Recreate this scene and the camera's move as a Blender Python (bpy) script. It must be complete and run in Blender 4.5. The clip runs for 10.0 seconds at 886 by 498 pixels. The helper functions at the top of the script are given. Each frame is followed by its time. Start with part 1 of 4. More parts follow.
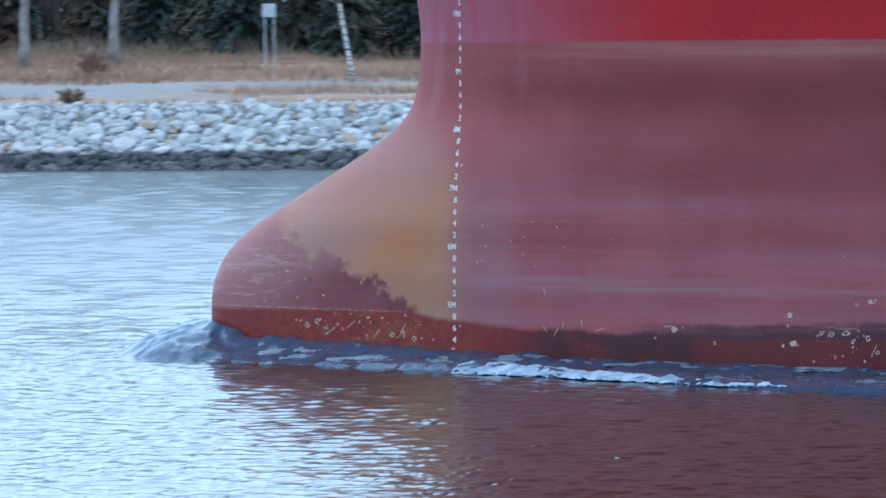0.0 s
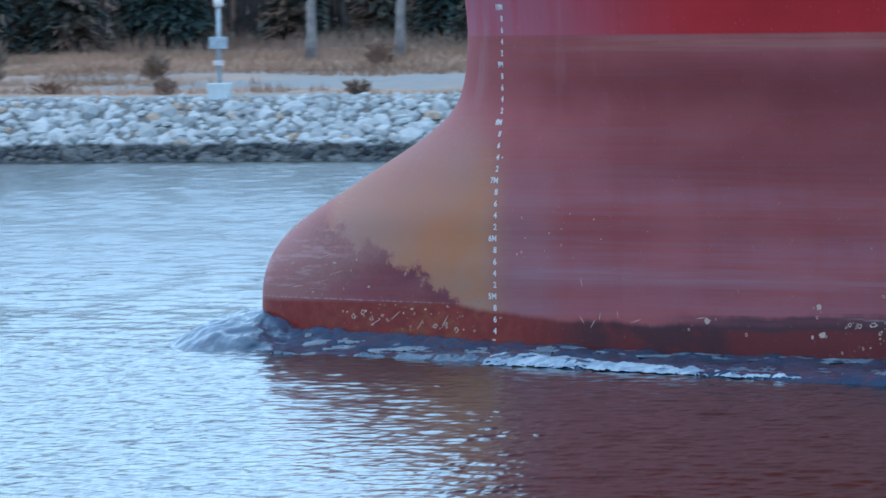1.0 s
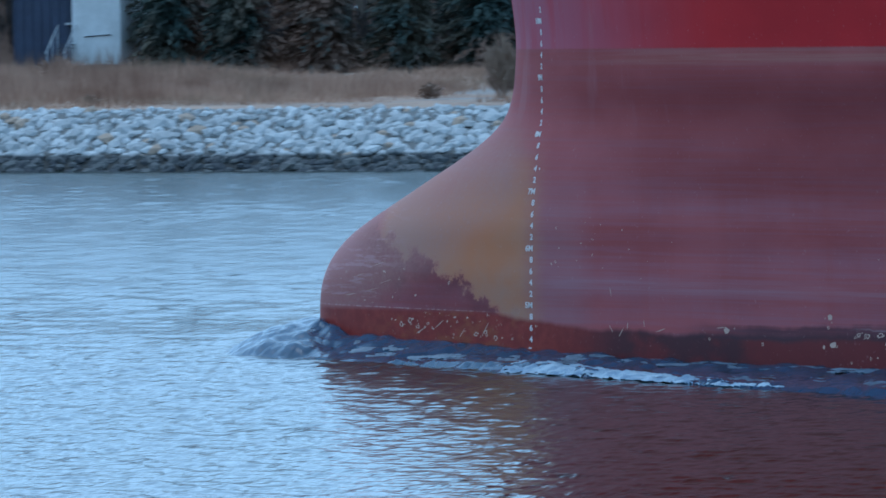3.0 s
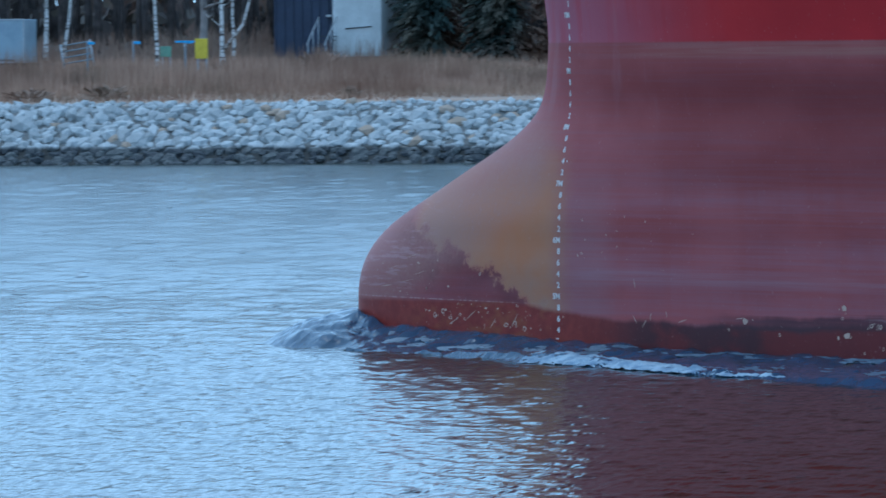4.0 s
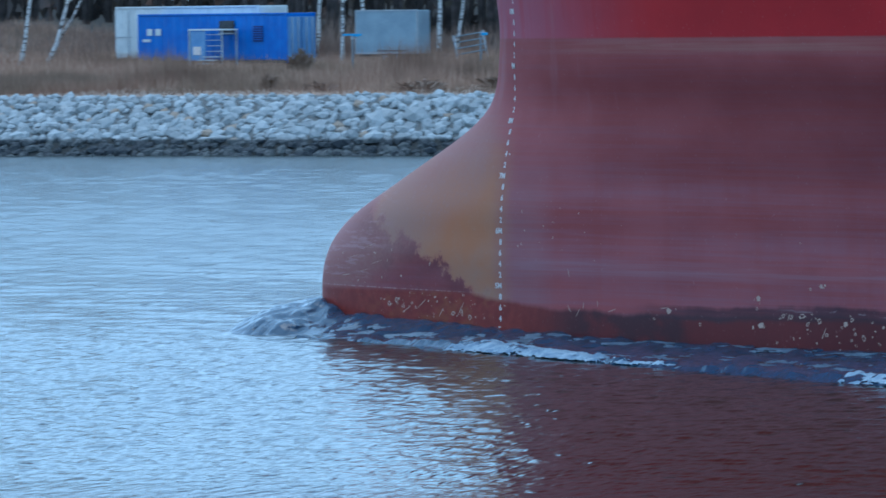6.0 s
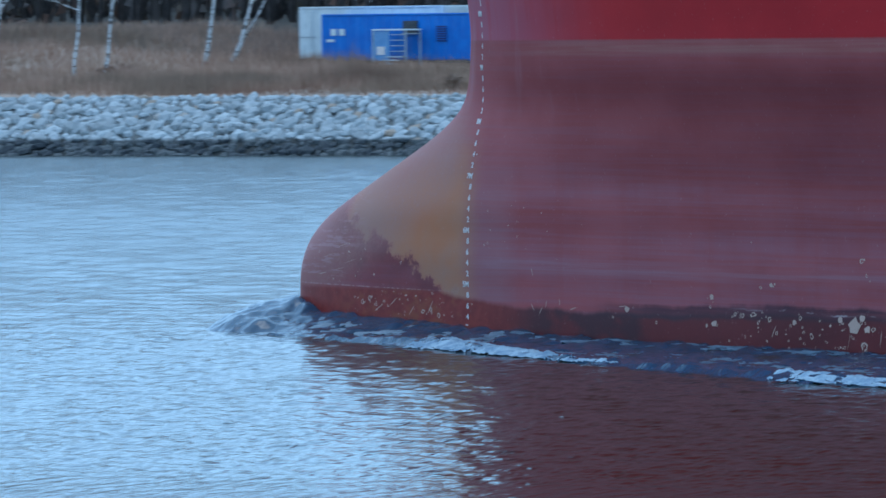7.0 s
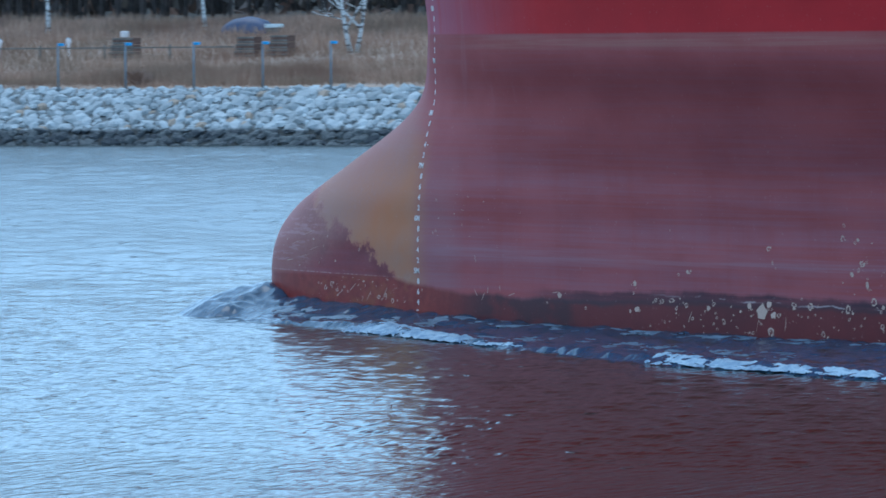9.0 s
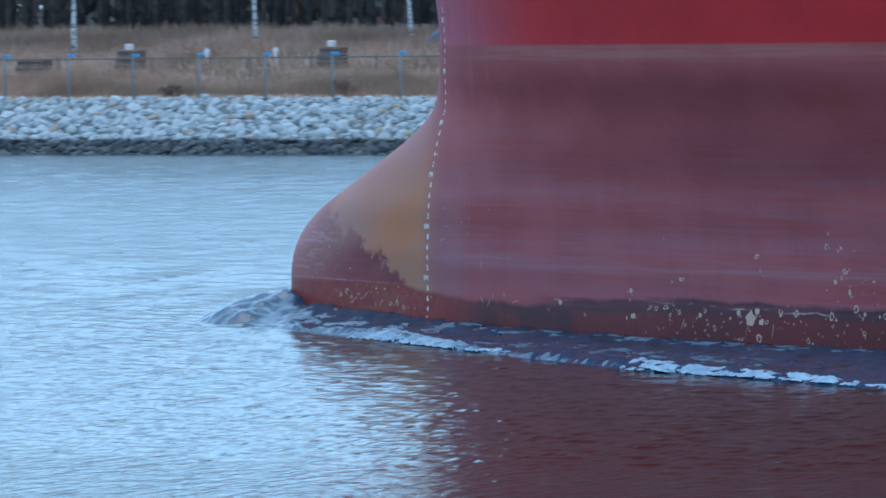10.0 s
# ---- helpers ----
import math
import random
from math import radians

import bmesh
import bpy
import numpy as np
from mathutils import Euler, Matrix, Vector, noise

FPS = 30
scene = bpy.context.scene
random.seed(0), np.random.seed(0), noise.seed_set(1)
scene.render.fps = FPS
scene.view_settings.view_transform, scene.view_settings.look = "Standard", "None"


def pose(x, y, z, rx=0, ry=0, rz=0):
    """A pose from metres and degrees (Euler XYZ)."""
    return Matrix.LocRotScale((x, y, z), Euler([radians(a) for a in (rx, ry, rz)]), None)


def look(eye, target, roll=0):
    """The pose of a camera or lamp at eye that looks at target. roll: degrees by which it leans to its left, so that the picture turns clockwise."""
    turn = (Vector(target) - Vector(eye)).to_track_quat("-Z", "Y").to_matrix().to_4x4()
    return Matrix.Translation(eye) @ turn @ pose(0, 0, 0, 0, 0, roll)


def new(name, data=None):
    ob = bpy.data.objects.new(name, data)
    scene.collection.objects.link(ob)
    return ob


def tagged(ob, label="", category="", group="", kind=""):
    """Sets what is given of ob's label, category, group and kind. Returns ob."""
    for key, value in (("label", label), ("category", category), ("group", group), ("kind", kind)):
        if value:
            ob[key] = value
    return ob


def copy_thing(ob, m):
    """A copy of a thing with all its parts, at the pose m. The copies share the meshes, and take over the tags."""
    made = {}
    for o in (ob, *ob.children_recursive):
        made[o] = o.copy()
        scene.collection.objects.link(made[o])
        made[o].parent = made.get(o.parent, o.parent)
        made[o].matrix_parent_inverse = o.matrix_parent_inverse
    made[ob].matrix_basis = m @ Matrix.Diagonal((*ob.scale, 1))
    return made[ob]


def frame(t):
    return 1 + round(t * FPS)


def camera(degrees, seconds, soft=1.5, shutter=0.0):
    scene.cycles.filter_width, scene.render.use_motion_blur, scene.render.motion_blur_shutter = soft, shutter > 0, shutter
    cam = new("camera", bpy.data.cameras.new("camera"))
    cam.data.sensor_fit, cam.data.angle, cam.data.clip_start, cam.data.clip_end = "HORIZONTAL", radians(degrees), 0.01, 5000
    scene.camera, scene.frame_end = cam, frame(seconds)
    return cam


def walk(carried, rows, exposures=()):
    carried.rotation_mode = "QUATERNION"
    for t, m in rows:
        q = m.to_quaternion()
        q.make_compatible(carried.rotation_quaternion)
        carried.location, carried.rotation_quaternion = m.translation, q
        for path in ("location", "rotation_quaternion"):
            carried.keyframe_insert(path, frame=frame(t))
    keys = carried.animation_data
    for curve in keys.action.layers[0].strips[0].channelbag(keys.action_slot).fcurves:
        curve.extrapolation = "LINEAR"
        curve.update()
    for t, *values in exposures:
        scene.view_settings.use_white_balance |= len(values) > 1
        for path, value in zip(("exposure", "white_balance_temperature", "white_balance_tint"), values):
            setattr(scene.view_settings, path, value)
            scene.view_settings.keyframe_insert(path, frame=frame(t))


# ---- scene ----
cam = camera(8.1485, 10.0, soft=1.6, shutter=0.5)

# seconds, turn to the right, tilt and lean in degrees; the camera stands 5.5 m up on the near bank and pans
VIEW = (
    (0.0, -8.3232, -2.0018, -0.6005), (0.5, -9.6607, -2.0373, -0.6356), (1.0, -10.9612, -2.0592, -0.6581),
    (1.5, -12.1392, -2.0586, -0.6137), (2.0, -13.5209, -1.9747, -0.6095), (2.2, -14.0028, -1.8985, -0.6000),
    (3.3, -16.4613, -1.9707, -0.6191), (3.5, -17.0176, -1.9727, -0.6576), (4.0, -18.1174, -1.9835, -0.6693),
    (4.5, -18.7321, -2.0077, -0.6154), (5.0, -19.6460, -2.0199, -0.5360), (5.5, -20.9661, -1.9796, -0.6197),
    (5.7, -21.2783, -2.0032, -0.6000), (6.8, -23.0642, -2.0138, -0.5900), (7.0, -23.4221, -2.0106, -0.5943),
    (7.5, -24.7641, -2.0136, -0.5874), (8.0, -25.4936, -2.0585, -0.5830), (8.5, -26.0581, -2.0713, -0.6115),
    (9.0, -26.7788, -2.0689, -0.5935), (9.5, -27.6502, -2.0166, -0.5621), (10.0, -28.6801, -1.9637, -0.6047))
EYE_Z = 5.5
walk(cam, [(t, pose(0, 0, EYE_Z, 90 + tilt, 0, -turn) @ pose(0, 0, 0, 0, 0, lean)) for t, turn, tilt, lean in VIEW],
     exposures=[(0.0, 1.34, 6200, 11), (1.0, 1.08, 5900, 8), (3.5, 0.66, 5400, 3), (5.5, 0.70, 5400, 3), (7.5, 0.72, 5420, 3), (10.0, 0.90, 5600, 4)])

# the ship's way: straight, at an even pace
SHIP_X, SHIP_Y, SPEED = -15.36, 105.85, 4.29
WATER_Z = -0.15


def ship_pose(t):
    return pose(SHIP_X - SPEED * t, SHIP_Y, 0)


# ---- light: a pale overcast evening sky, a weak wide sun ----
SUN_UP, SUN_TURN = 66.0, -60.0
world = bpy.data.worlds.new("sky")
scene.world = world
world.use_nodes = True
wn = world.node_tree
sky = wn.nodes.new("ShaderNodeTexSky")
sky.sky_type, sky.sun_disc = "NISHITA", False
sky.sun_elevation, sky.sun_rotation = radians(SUN_UP), radians(SUN_TURN)
sky.air_density, sky.dust_density, sky.ozone_density = 1.0, 1.5, 3.0
back = wn.nodes["Background"]
back.inputs["Strength"].default_value = 0.12
veil = wn.nodes.new("ShaderNodeMix")           # an even layer of high cloud over the clear sky
veil.data_type = "RGBA"
veil.inputs[0].default_value = 0.85
aim = wn.nodes.new("ShaderNodeTexCoord")
height = wn.nodes.new("ShaderNodeSeparateXYZ")
wn.links.new(aim.outputs["Generated"], height.inputs[0])
cloud = wn.nodes.new("ShaderNodeValToRGB")     # a little paler towards the horizon
cloud.color_ramp.elements[0].color, cloud.color_ramp.elements[1].color = (0.450, 0.675, 0.925, 1), (0.395, 0.59, 0.83, 1)
cloud.color_ramp.elements[1].position = 0.6
lift = wn.nodes.new("ShaderNodeVectorMath")
lift.operation = "SCALE"
lift.inputs["Scale"].default_value = 9.9
wn.links.new(height.outputs[2], cloud.inputs[0])
wn.links.new(cloud.outputs[0], lift.inputs[0])
wn.links.new(lift.outputs[0], veil.inputs[7])
wn.links.new(sky.outputs[0], veil.inputs[6])
wn.links.new(veil.outputs[2], back.inputs[0])
sun = new("sun", bpy.data.lights.new("sun", "SUN"))
sun.data.energy, sun.data.angle, sun.data.color = 0.6, radians(40), (1.0, 0.96, 0.9)
a = radians(SUN_TURN)
sun.matrix_world = look((60 * math.sin(a), 60 * math.cos(a), 60 * math.tan(radians(SUN_UP))), (0, 0, 0))


# ---- materials ----
class Nodes:
    """Short calls for a node material."""

    def __init__(self, name, rough=0.7, metal=0.0):
        self.mat = bpy.data.materials.new(name)
        self.mat.use_nodes = True
        self.tree = self.mat.node_tree
        self.shader = self.tree.nodes["Principled BSDF"]
        self.set("Roughness", rough)
        self.set("Metallic", metal)
        self.coord = self.tree.nodes.new("ShaderNodeTexCoord").outputs["Object"]

    def put(self, socket, value):
        if isinstance(value, bpy.types.NodeSocket):
            self.tree.links.new(value, socket)
        elif hasattr(socket, "default_value"):
            if socket.type == "RGBA" and len(value) == 3:
                value = (*value, 1)
            socket.default_value = value

    def set(self, key, value):
        self.put(self.shader.inputs[key], value)

    def world(self):
        return self.tree.nodes.new("ShaderNodeNewGeometry").outputs["Position"]

    def island(self):
        return self.tree.nodes.new("ShaderNodeNewGeometry").outputs["Random Per Island"]

    def own(self):
        return self.tree.nodes.new("ShaderNodeObjectInfo").outputs["Random"]

    def stretch(self, vec, x, y, z):
        n = self.tree.nodes.new("ShaderNodeMapping")
        self.put(n.inputs["Vector"], vec)
        n.inputs["Scale"].default_value = (x, y, z)
        return n.outputs[0]

    def noise(self, vec, scale, detail=4.0, rough=0.55):
        n = self.tree.nodes.new("ShaderNodeTexNoise")
        self.put(n.inputs["Vector"], vec)
        n.inputs["Scale"].default_value, n.inputs["Detail"].default_value, n.inputs["Roughness"].default_value = scale, detail, rough
        return n.outputs["Fac"]

    def cells(self, vec, scale):
        n = self.tree.nodes.new("ShaderNodeTexVoronoi")
        self.put(n.inputs["Vector"], vec)
        n.inputs["Scale"].default_value = scale
        return n.outputs["Distance"]

    def axis(self, vec, k):
        n = self.tree.nodes.new("ShaderNodeSeparateXYZ")
        self.put(n.inputs[0], vec)
        return n.outputs[k]

    def math(self, op, a, b=0.0, c=0.0):
        n = self.tree.nodes.new("ShaderNodeMath")
        n.operation = op
        for s, v in zip(n.inputs, (a, b, c)):
            self.put(s, v)
        return n.outputs[0]

    def ramp(self, value, lo, hi, a=0.0, b=1.0):
        n = self.tree.nodes.new("ShaderNodeMapRange")
        n.interpolation_type = "SMOOTHSTEP"
        for s, v in zip(n.inputs, (value, lo, hi, a, b)):
            self.put(s, v)
        return n.outputs[0]

    def mix(self, fac, a, b):
        n = self.tree.nodes.new("ShaderNodeMix")
        n.data_type = "RGBA"
        self.put(n.inputs[0], fac)
        self.put(n.inputs[6], a)
        self.put(n.inputs[7], b)
        return n.outputs[2]

    def bump(self, height, strength, distance):
        n = self.tree.nodes.new("ShaderNodeBump")
        n.inputs["Strength"].default_value, n.inputs["Distance"].default_value = strength, distance
        self.put(n.inputs["Height"], height)
        self.set("Normal", n.outputs[0])


def plain(name, dark, light, scale=3.0, rough=0.7, metal=0.0, relief=0.0, vec=None):
    """A surface that varies between two colours at two scales."""
    n = Nodes(name, rough, metal)
    v = vec or n.coord
    big, fine = n.noise(v, scale), n.noise(v, scale * 9)
    n.set("Base Color", n.mix(n.ramp(n.math("ADD", n.math("MULTIPLY", big, 0.7), n.math("MULTIPLY", fine, 0.3)), 0.35, 0.65), dark, light))
    if relief:
        n.bump(fine, 0.5, relief)
    return n.mat


def make_hull_paint():
    n = Nodes("hull_paint", 0.42)
    x, z = n.axis(n.coord, 0), n.axis(n.coord, 2)
    streak = n.noise(n.stretch(n.coord, 0.12, 0.12, 3.4), 1.0, 6.0)
    thread = n.noise(n.stretch(n.coord, 0.30, 0.30, 16.0), 1.0, 5.0, 0.6)
    blot = n.noise(n.stretch(n.coord, 0.5, 0.5, 0.8), 1.0, 5.0)
    fine = n.noise(n.coord, 14.0, 5.0)
    drip = n.noise(n.stretch(n.coord, 3.0, 3.0, 0.12), 1.0, 4.0)
    cloud = n.noise(n.stretch(n.coord, 1.1, 1.1, 1.6), 1.0, 5.0)
    red = n.mix(n.ramp(blot, 0.35, 0.65), (0.265, 0.048, 0.046), (0.315, 0.066, 0.064))
    red = n.mix(n.ramp(thread, 0.42, 0.66, 0.0, 0.30), red, (0.24, 0.075, 0.085))
    # salt bloom on the dry antifouling, in level bands and threads, thinning upwards
    bloom = n.math("MULTIPLY", n.ramp(n.math("ADD", n.math("MULTIPLY", streak, 0.6), n.math("MULTIPLY", thread, 0.4)), 0.30, 0.70), n.ramp(z, 4.4, 1.6, 0.18, 1.0))
    bloom = n.math("MULTIPLY", bloom, n.ramp(drip, 0.25, 0.6, 0.60, 1.0))
    col = n.mix(n.math("MULTIPLY", bloom, 0.44), red, (0.265, 0.135, 0.170))
    # a greyer stretch just abaft the marks, and a pale scum line low down
    grey = n.math("MULTIPLY", n.ramp(n.math("ABSOLUTE", n.math("SUBTRACT", x, n.math("ADD", 0.35, n.math("MULTIPLY", blot, 0.5)))), 1.1, 0.1), n.ramp(z, 3.6, 2.2))
    col = n.mix(n.math("MULTIPLY", grey, 0.26), col, (0.27, 0.165, 0.175))
    scum = n.math("MULTIPLY", n.ramp(n.math("ABSOLUTE", n.math("SUBTRACT", z, n.math("ADD", 1.06, n.math("MULTIPLY", streak, 0.25)))), 0.22, 0.03), n.ramp(x, -0.2, 0.8))
    col = n.mix(n.math("MULTIPLY", scum, n.ramp(thread, 0.35, 0.65, 0.12, 0.30)), col, (0.34, 0.20, 0.23))
    # ochre rust on the bulb with a ragged lower edge
    rag = n.noise(n.stretch(n.coord, 2.3, 2.3, 2.3), 1.0, 9.0, 0.72)
    edge = n.math("ADD", n.math("MULTIPLY", x, -0.50), n.math("MULTIPLY", n.math("SUBTRACT", rag, 0.5), 1.9))
    rise = n.math("SUBTRACT", z, n.math("ADD", edge, 0.34))
    low = n.ramp(rise, -0.14, 0.20)
    aft = n.ramp(n.math("ADD", x, n.math("MULTIPLY", rag, 0.5)), 0.75, 0.0)
    top = n.ramp(n.math("ADD", n.math("ADD", z, n.math("MULTIPLY", x, -0.12)), n.math("MULTIPLY", cloud, 0.8)), 4.5, 2.8)
    front = n.ramp(n.math("ADD", x, n.math("MULTIPLY", rag, 0.4)), -3.25, -2.95)
    rust = n.math("MULTIPLY", n.math("MULTIPLY", low, aft), n.math("MULTIPLY", top, front))
    ochre = n.mix(n.ramp(cloud, 0.34, 0.62), (0.375, 0.165, 0.088), (0.335, 0.185, 0.125))
    core = n.math("MULTIPLY", n.ramp(n.math("ABSOLUTE", n.math("ADD", x, n.math("ADD", 0.35, n.math("MULTIPLY", cloud, 1.2)))), 1.9, 0.1), n.ramp(n.math("ABSOLUTE", n.math("SUBTRACT", z, n.math("ADD", 1.6, n.math("MULTIPLY", rag, 1.0)))), 1.5, 0.1))
    ochre = n.mix(n.math("MULTIPLY", core, n.ramp(blot, 0.3, 0.6, 0.5, 1.0)), ochre, (0.43, 0.150, 0.050))
    col = n.mix(n.math("MULTIPLY", rust, 0.88), col, ochre)
    # dark slime in the tongues under the ochre
    under = n.math("MULTIPLY", n.math("MULTIPLY", n.ramp(rise, 0.10, -0.05), n.ramp(rise, -1.5, -0.2, 0.35, 1.0)), n.math("MULTIPLY", n.ramp(x, -0.3, -0.9), n.ramp(x, -4.3, -3.2)))
    col = n.mix(n.math("MULTIPLY", under, n.ramp(cloud, 0.3, 0.65, 0.85, 0.40)), col, (0.125, 0.034, 0.038))
    # paler mauve on the upper slope of the bulb and at its tip
    tip = n.math("MULTIPLY", n.ramp(x, -3.0, -4.4), n.ramp(n.math("ADD", z, n.math("MULTIPLY", rag, 0.8)), 1.1, 2.0))
    col = n.mix(n.math("MULTIPLY", tip, 0.38), col, (0.40, 0.23, 0.25))
    back_slope = n.math("MULTIPLY", n.ramp(n.math("SUBTRACT", z, n.math("ADD", 2.55, n.math("MULTIPLY", x, 0.55))), -0.35, 0.5), n.ramp(x, 0.15, -0.7))
    back_slope = n.math("MULTIPLY", back_slope, n.ramp(z, 4.4, 3.4))
    col = n.mix(n.math("MULTIPLY", back_slope, n.ramp(fine, 0.3, 0.7, 0.40, 0.62)), col, (0.315, 0.165, 0.140))
    scuff = n.ramp(n.noise(n.stretch(n.coord, 1.0, 1.0, 8.0), 1.0, 7.0, 0.68), 0.54, 0.62)
    near_tip = n.math("MULTIPLY", n.ramp(x, -2.4, -3.6), n.ramp(z, 0.6, 0.9))
    col = n.mix(n.math("MULTIPLY", n.math("MULTIPLY", scuff, near_tip), 0.5), col, (0.42, 0.25, 0.25))
    # the freshly wetted strip above the water, with weed smudges
    wave = n.math("MULTIPLY", n.math("SUBTRACT", n.noise(n.stretch(n.coord, 1.4, 1.4, 0.5), 1.0, 5.0), 0.5), 0.24)
    wl = n.math("ADD", n.ramp(x, -1.2, 1.4, 0.66, 0.40), n.math("ADD", n.math("MULTIPLY", wave, n.ramp(x, -1.0, 0.5, 0.15, 1.0)), n.ramp(x, 4.0, 8.0, 0.0, 0.10)))
    wet = n.ramp(n.math("SUBTRACT", z, wl), 0.06, -0.06)
    wetred = n.mix(n.ramp(n.noise(n.coord, 5.0, 5.0), 0.35, 0.7), (0.165, 0.017, 0.013), (0.215, 0.027, 0.019))
    orange = n.math("MULTIPLY", n.ramp(n.noise(n.stretch(n.coord, 2.2, 2.2, 4.0), 1.0, 6.0, 0.65), 0.46, 0.64), n.math("MULTIPLY", n.ramp(x, -3.8, -2.4), n.ramp(x, 0.4, -0.6)))
    wetred = n.mix(n.ramp(x, 0.0, 2.5, 0.0, 0.9), wetred, n.mix(n.ramp(blot, 0.35, 0.65), (0.070, 0.008, 0.010), (0.108, 0.012, 0.013)))
    wetred = n.mix(n.math("MULTIPLY", orange, 0.6), wetred, (0.230, 0.060, 0.022))
    smudge = n.math("MULTIPLY", n.ramp(n.noise(n.stretch(n.coord, 0.8, 0.8, 1.3), 1.0, 4.0), 0.46, 0.62), n.math("MULTIPLY", n.ramp(x, 0.8, 2.2), n.ramp(x, 5.4, 4.2)))
    wetred = n.mix(n.math("MULTIPLY", smudge, 0.75), wetred, (0.035, 0.010, 0.014))
    col = n.mix(wet, col, wetred)
    lift = n.math("SUBTRACT", z, n.math("ADD", wl, 0.02))
    weed = n.math("MULTIPLY", n.ramp(n.math("ABSOLUTE", n.math("ADD", lift, n.math("MULTIPLY", n.math("SUBTRACT", thread, 0.5), 0.16))), 0.17, 0.05), n.ramp(x, 2.6, 5.2))
    col = n.mix(n.math("MULTIPLY", weed, n.ramp(streak, 0.3, 0.6, 0.55, 0.94)), col, (0.036, 0.018, 0.025))
    rubbed = n.math("MULTIPLY", n.ramp(n.math("ABSOLUTE", n.math("SUBTRACT", lift, n.ramp(x, 6.0, 12.0, 0.06, -0.04))), 0.022, 0.006), n.ramp(x, 6.3, 8.0))
    col = n.mix(n.math("MULTIPLY", rubbed, n.ramp(n.noise(n.stretch(n.coord, 2.0, 2.0, 6.0), 1.0, 5.0), 0.45, 0.6, 0.0, 0.75)), col, (0.40, 0.30, 0.29))
    # the level scored line round the bulb
    line = n.math("MULTIPLY", n.ramp(n.math("ABSOLUTE", n.math("SUBTRACT", z, n.math("ADD", 0.655, n.math("MULTIPLY", x, -0.011)))), 0.014, 0.005), n.ramp(x, 0.2, -2.6))
    col = n.mix(n.math("MULTIPLY", line, n.ramp(fine, 0.4, 0.6, 0.1, 0.7)), col, (0.44, 0.28, 0.25))
    # clean topside red above the boot-top, scuffed mauve near the stem; a rubbed brown band under the edge
    rim = n.math("MULTIPLY", n.ramp(n.math("ABSOLUTE", n.math("SUBTRACT", z, n.math("ADD", 5.06, n.math("MULTIPLY", streak, 0.16)))), 0.20, 0.04), n.ramp(x, 0.5, 3.5))
    col = n.mix(n.math("MULTIPLY", rim, n.ramp(thread, 0.35, 0.65, 0.10, 0.40)), col, (0.36, 0.17, 0.12))
    topside = n.ramp(n.math("ADD", z, n.math("MULTIPLY", n.math("SUBTRACT", fine, 0.5), 0.03)), 5.29, 5.33)
    topred = n.mix(n.ramp(blot, 0.3, 0.7), (0.36, 0.010, 0.014), (0.44, 0.014, 0.018))
    topred = n.mix(n.math("MULTIPLY", n.ramp(n.math("ADD", x, n.math("MULTIPLY", drip, 2.4)), 5.6, 0.8), n.ramp(drip, 0.3, 0.6, 0.45, 0.85)), topred, (0.33, 0.11, 0.15))
    col = n.mix(topside, col, topred)
    smear = n.math("MULTIPLY", n.ramp(n.noise(n.stretch(n.coord, 1.3, 1.3, 0.25), 1.0, 4.0), 0.56, 0.70), n.math("MULTIPLY", n.ramp(z, 3.6, 4.6), n.ramp(x, 4.5, 2.0)))
    col = n.mix(n.math("MULTIPLY", smear, 0.28), col, (0.37, 0.19, 0.20))
    col = n.mix(n.math("MULTIPLY", n.ramp(fine, 0.62, 0.75), 0.20), col, (0.42, 0.28, 0.28))
    n.set("Base Color", col)
    n.set("Specular IOR Level", 0.25)
    n.set("Roughness", n.math("ADD", n.ramp(wet, 0.0, 1.0, 0.62, 0.40), n.math("MULTIPLY", fine, 0.1)))
    n.bump(n.math("ADD", n.noise(n.stretch(n.coord, 0.7, 0.7, 0.4), 1.0, 2.0), n.math("MULTIPLY", fine, 0.04)), 0.35, 0.05)
    return n.mat


def make_water(name, ripple, rough, deep, milky):
    """Wind-ruffled murky water: short-crested ripples, a little calmer and rougher in slow patches."""
    n = Nodes(name, rough)
    n.set("IOR", 1.33)
    w = n.world()
    slow = n.noise(n.stretch(w, 0.020, 0.012, 1.0), 1.0, 3.0)
    n.set("Base Color", n.mix(n.ramp(slow, 0.3, 0.7), deep, milky))
    fine = n.noise(n.stretch(w, 12.0, 3.4, 1.0), 1.0, 2.0, 0.6)
    chop = n.noise(n.stretch(w, 4.6, 1.15, 1.0), 1.0, 2.0)
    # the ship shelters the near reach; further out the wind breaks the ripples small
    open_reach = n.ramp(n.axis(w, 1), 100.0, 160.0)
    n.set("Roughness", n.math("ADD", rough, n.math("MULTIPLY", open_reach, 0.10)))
    gust = n.math("MULTIPLY", n.ramp(slow, 0.35, 0.65, 0.8, 1.15), n.ramp(open_reach, 0.0, 1.0, 0.55, 0.35))
    height = n.math("MULTIPLY", gust, n.math("ADD", n.math("MULTIPLY", chop, 0.62), n.math("MULTIPLY", fine, 0.16)))
    lone = n.ramp(n.noise(n.stretch(w, 1.5, 1.0, 1.0), 1.0, 2.0), 0.66, 0.76)       # single steeper wavelets
    n.bump(n.math("ADD", height, n.math("MULTIPLY", lone, n.ramp(open_reach, 0.0, 0.6, 0.25, 1.1))), 1.0, ripple)
    return n.mat


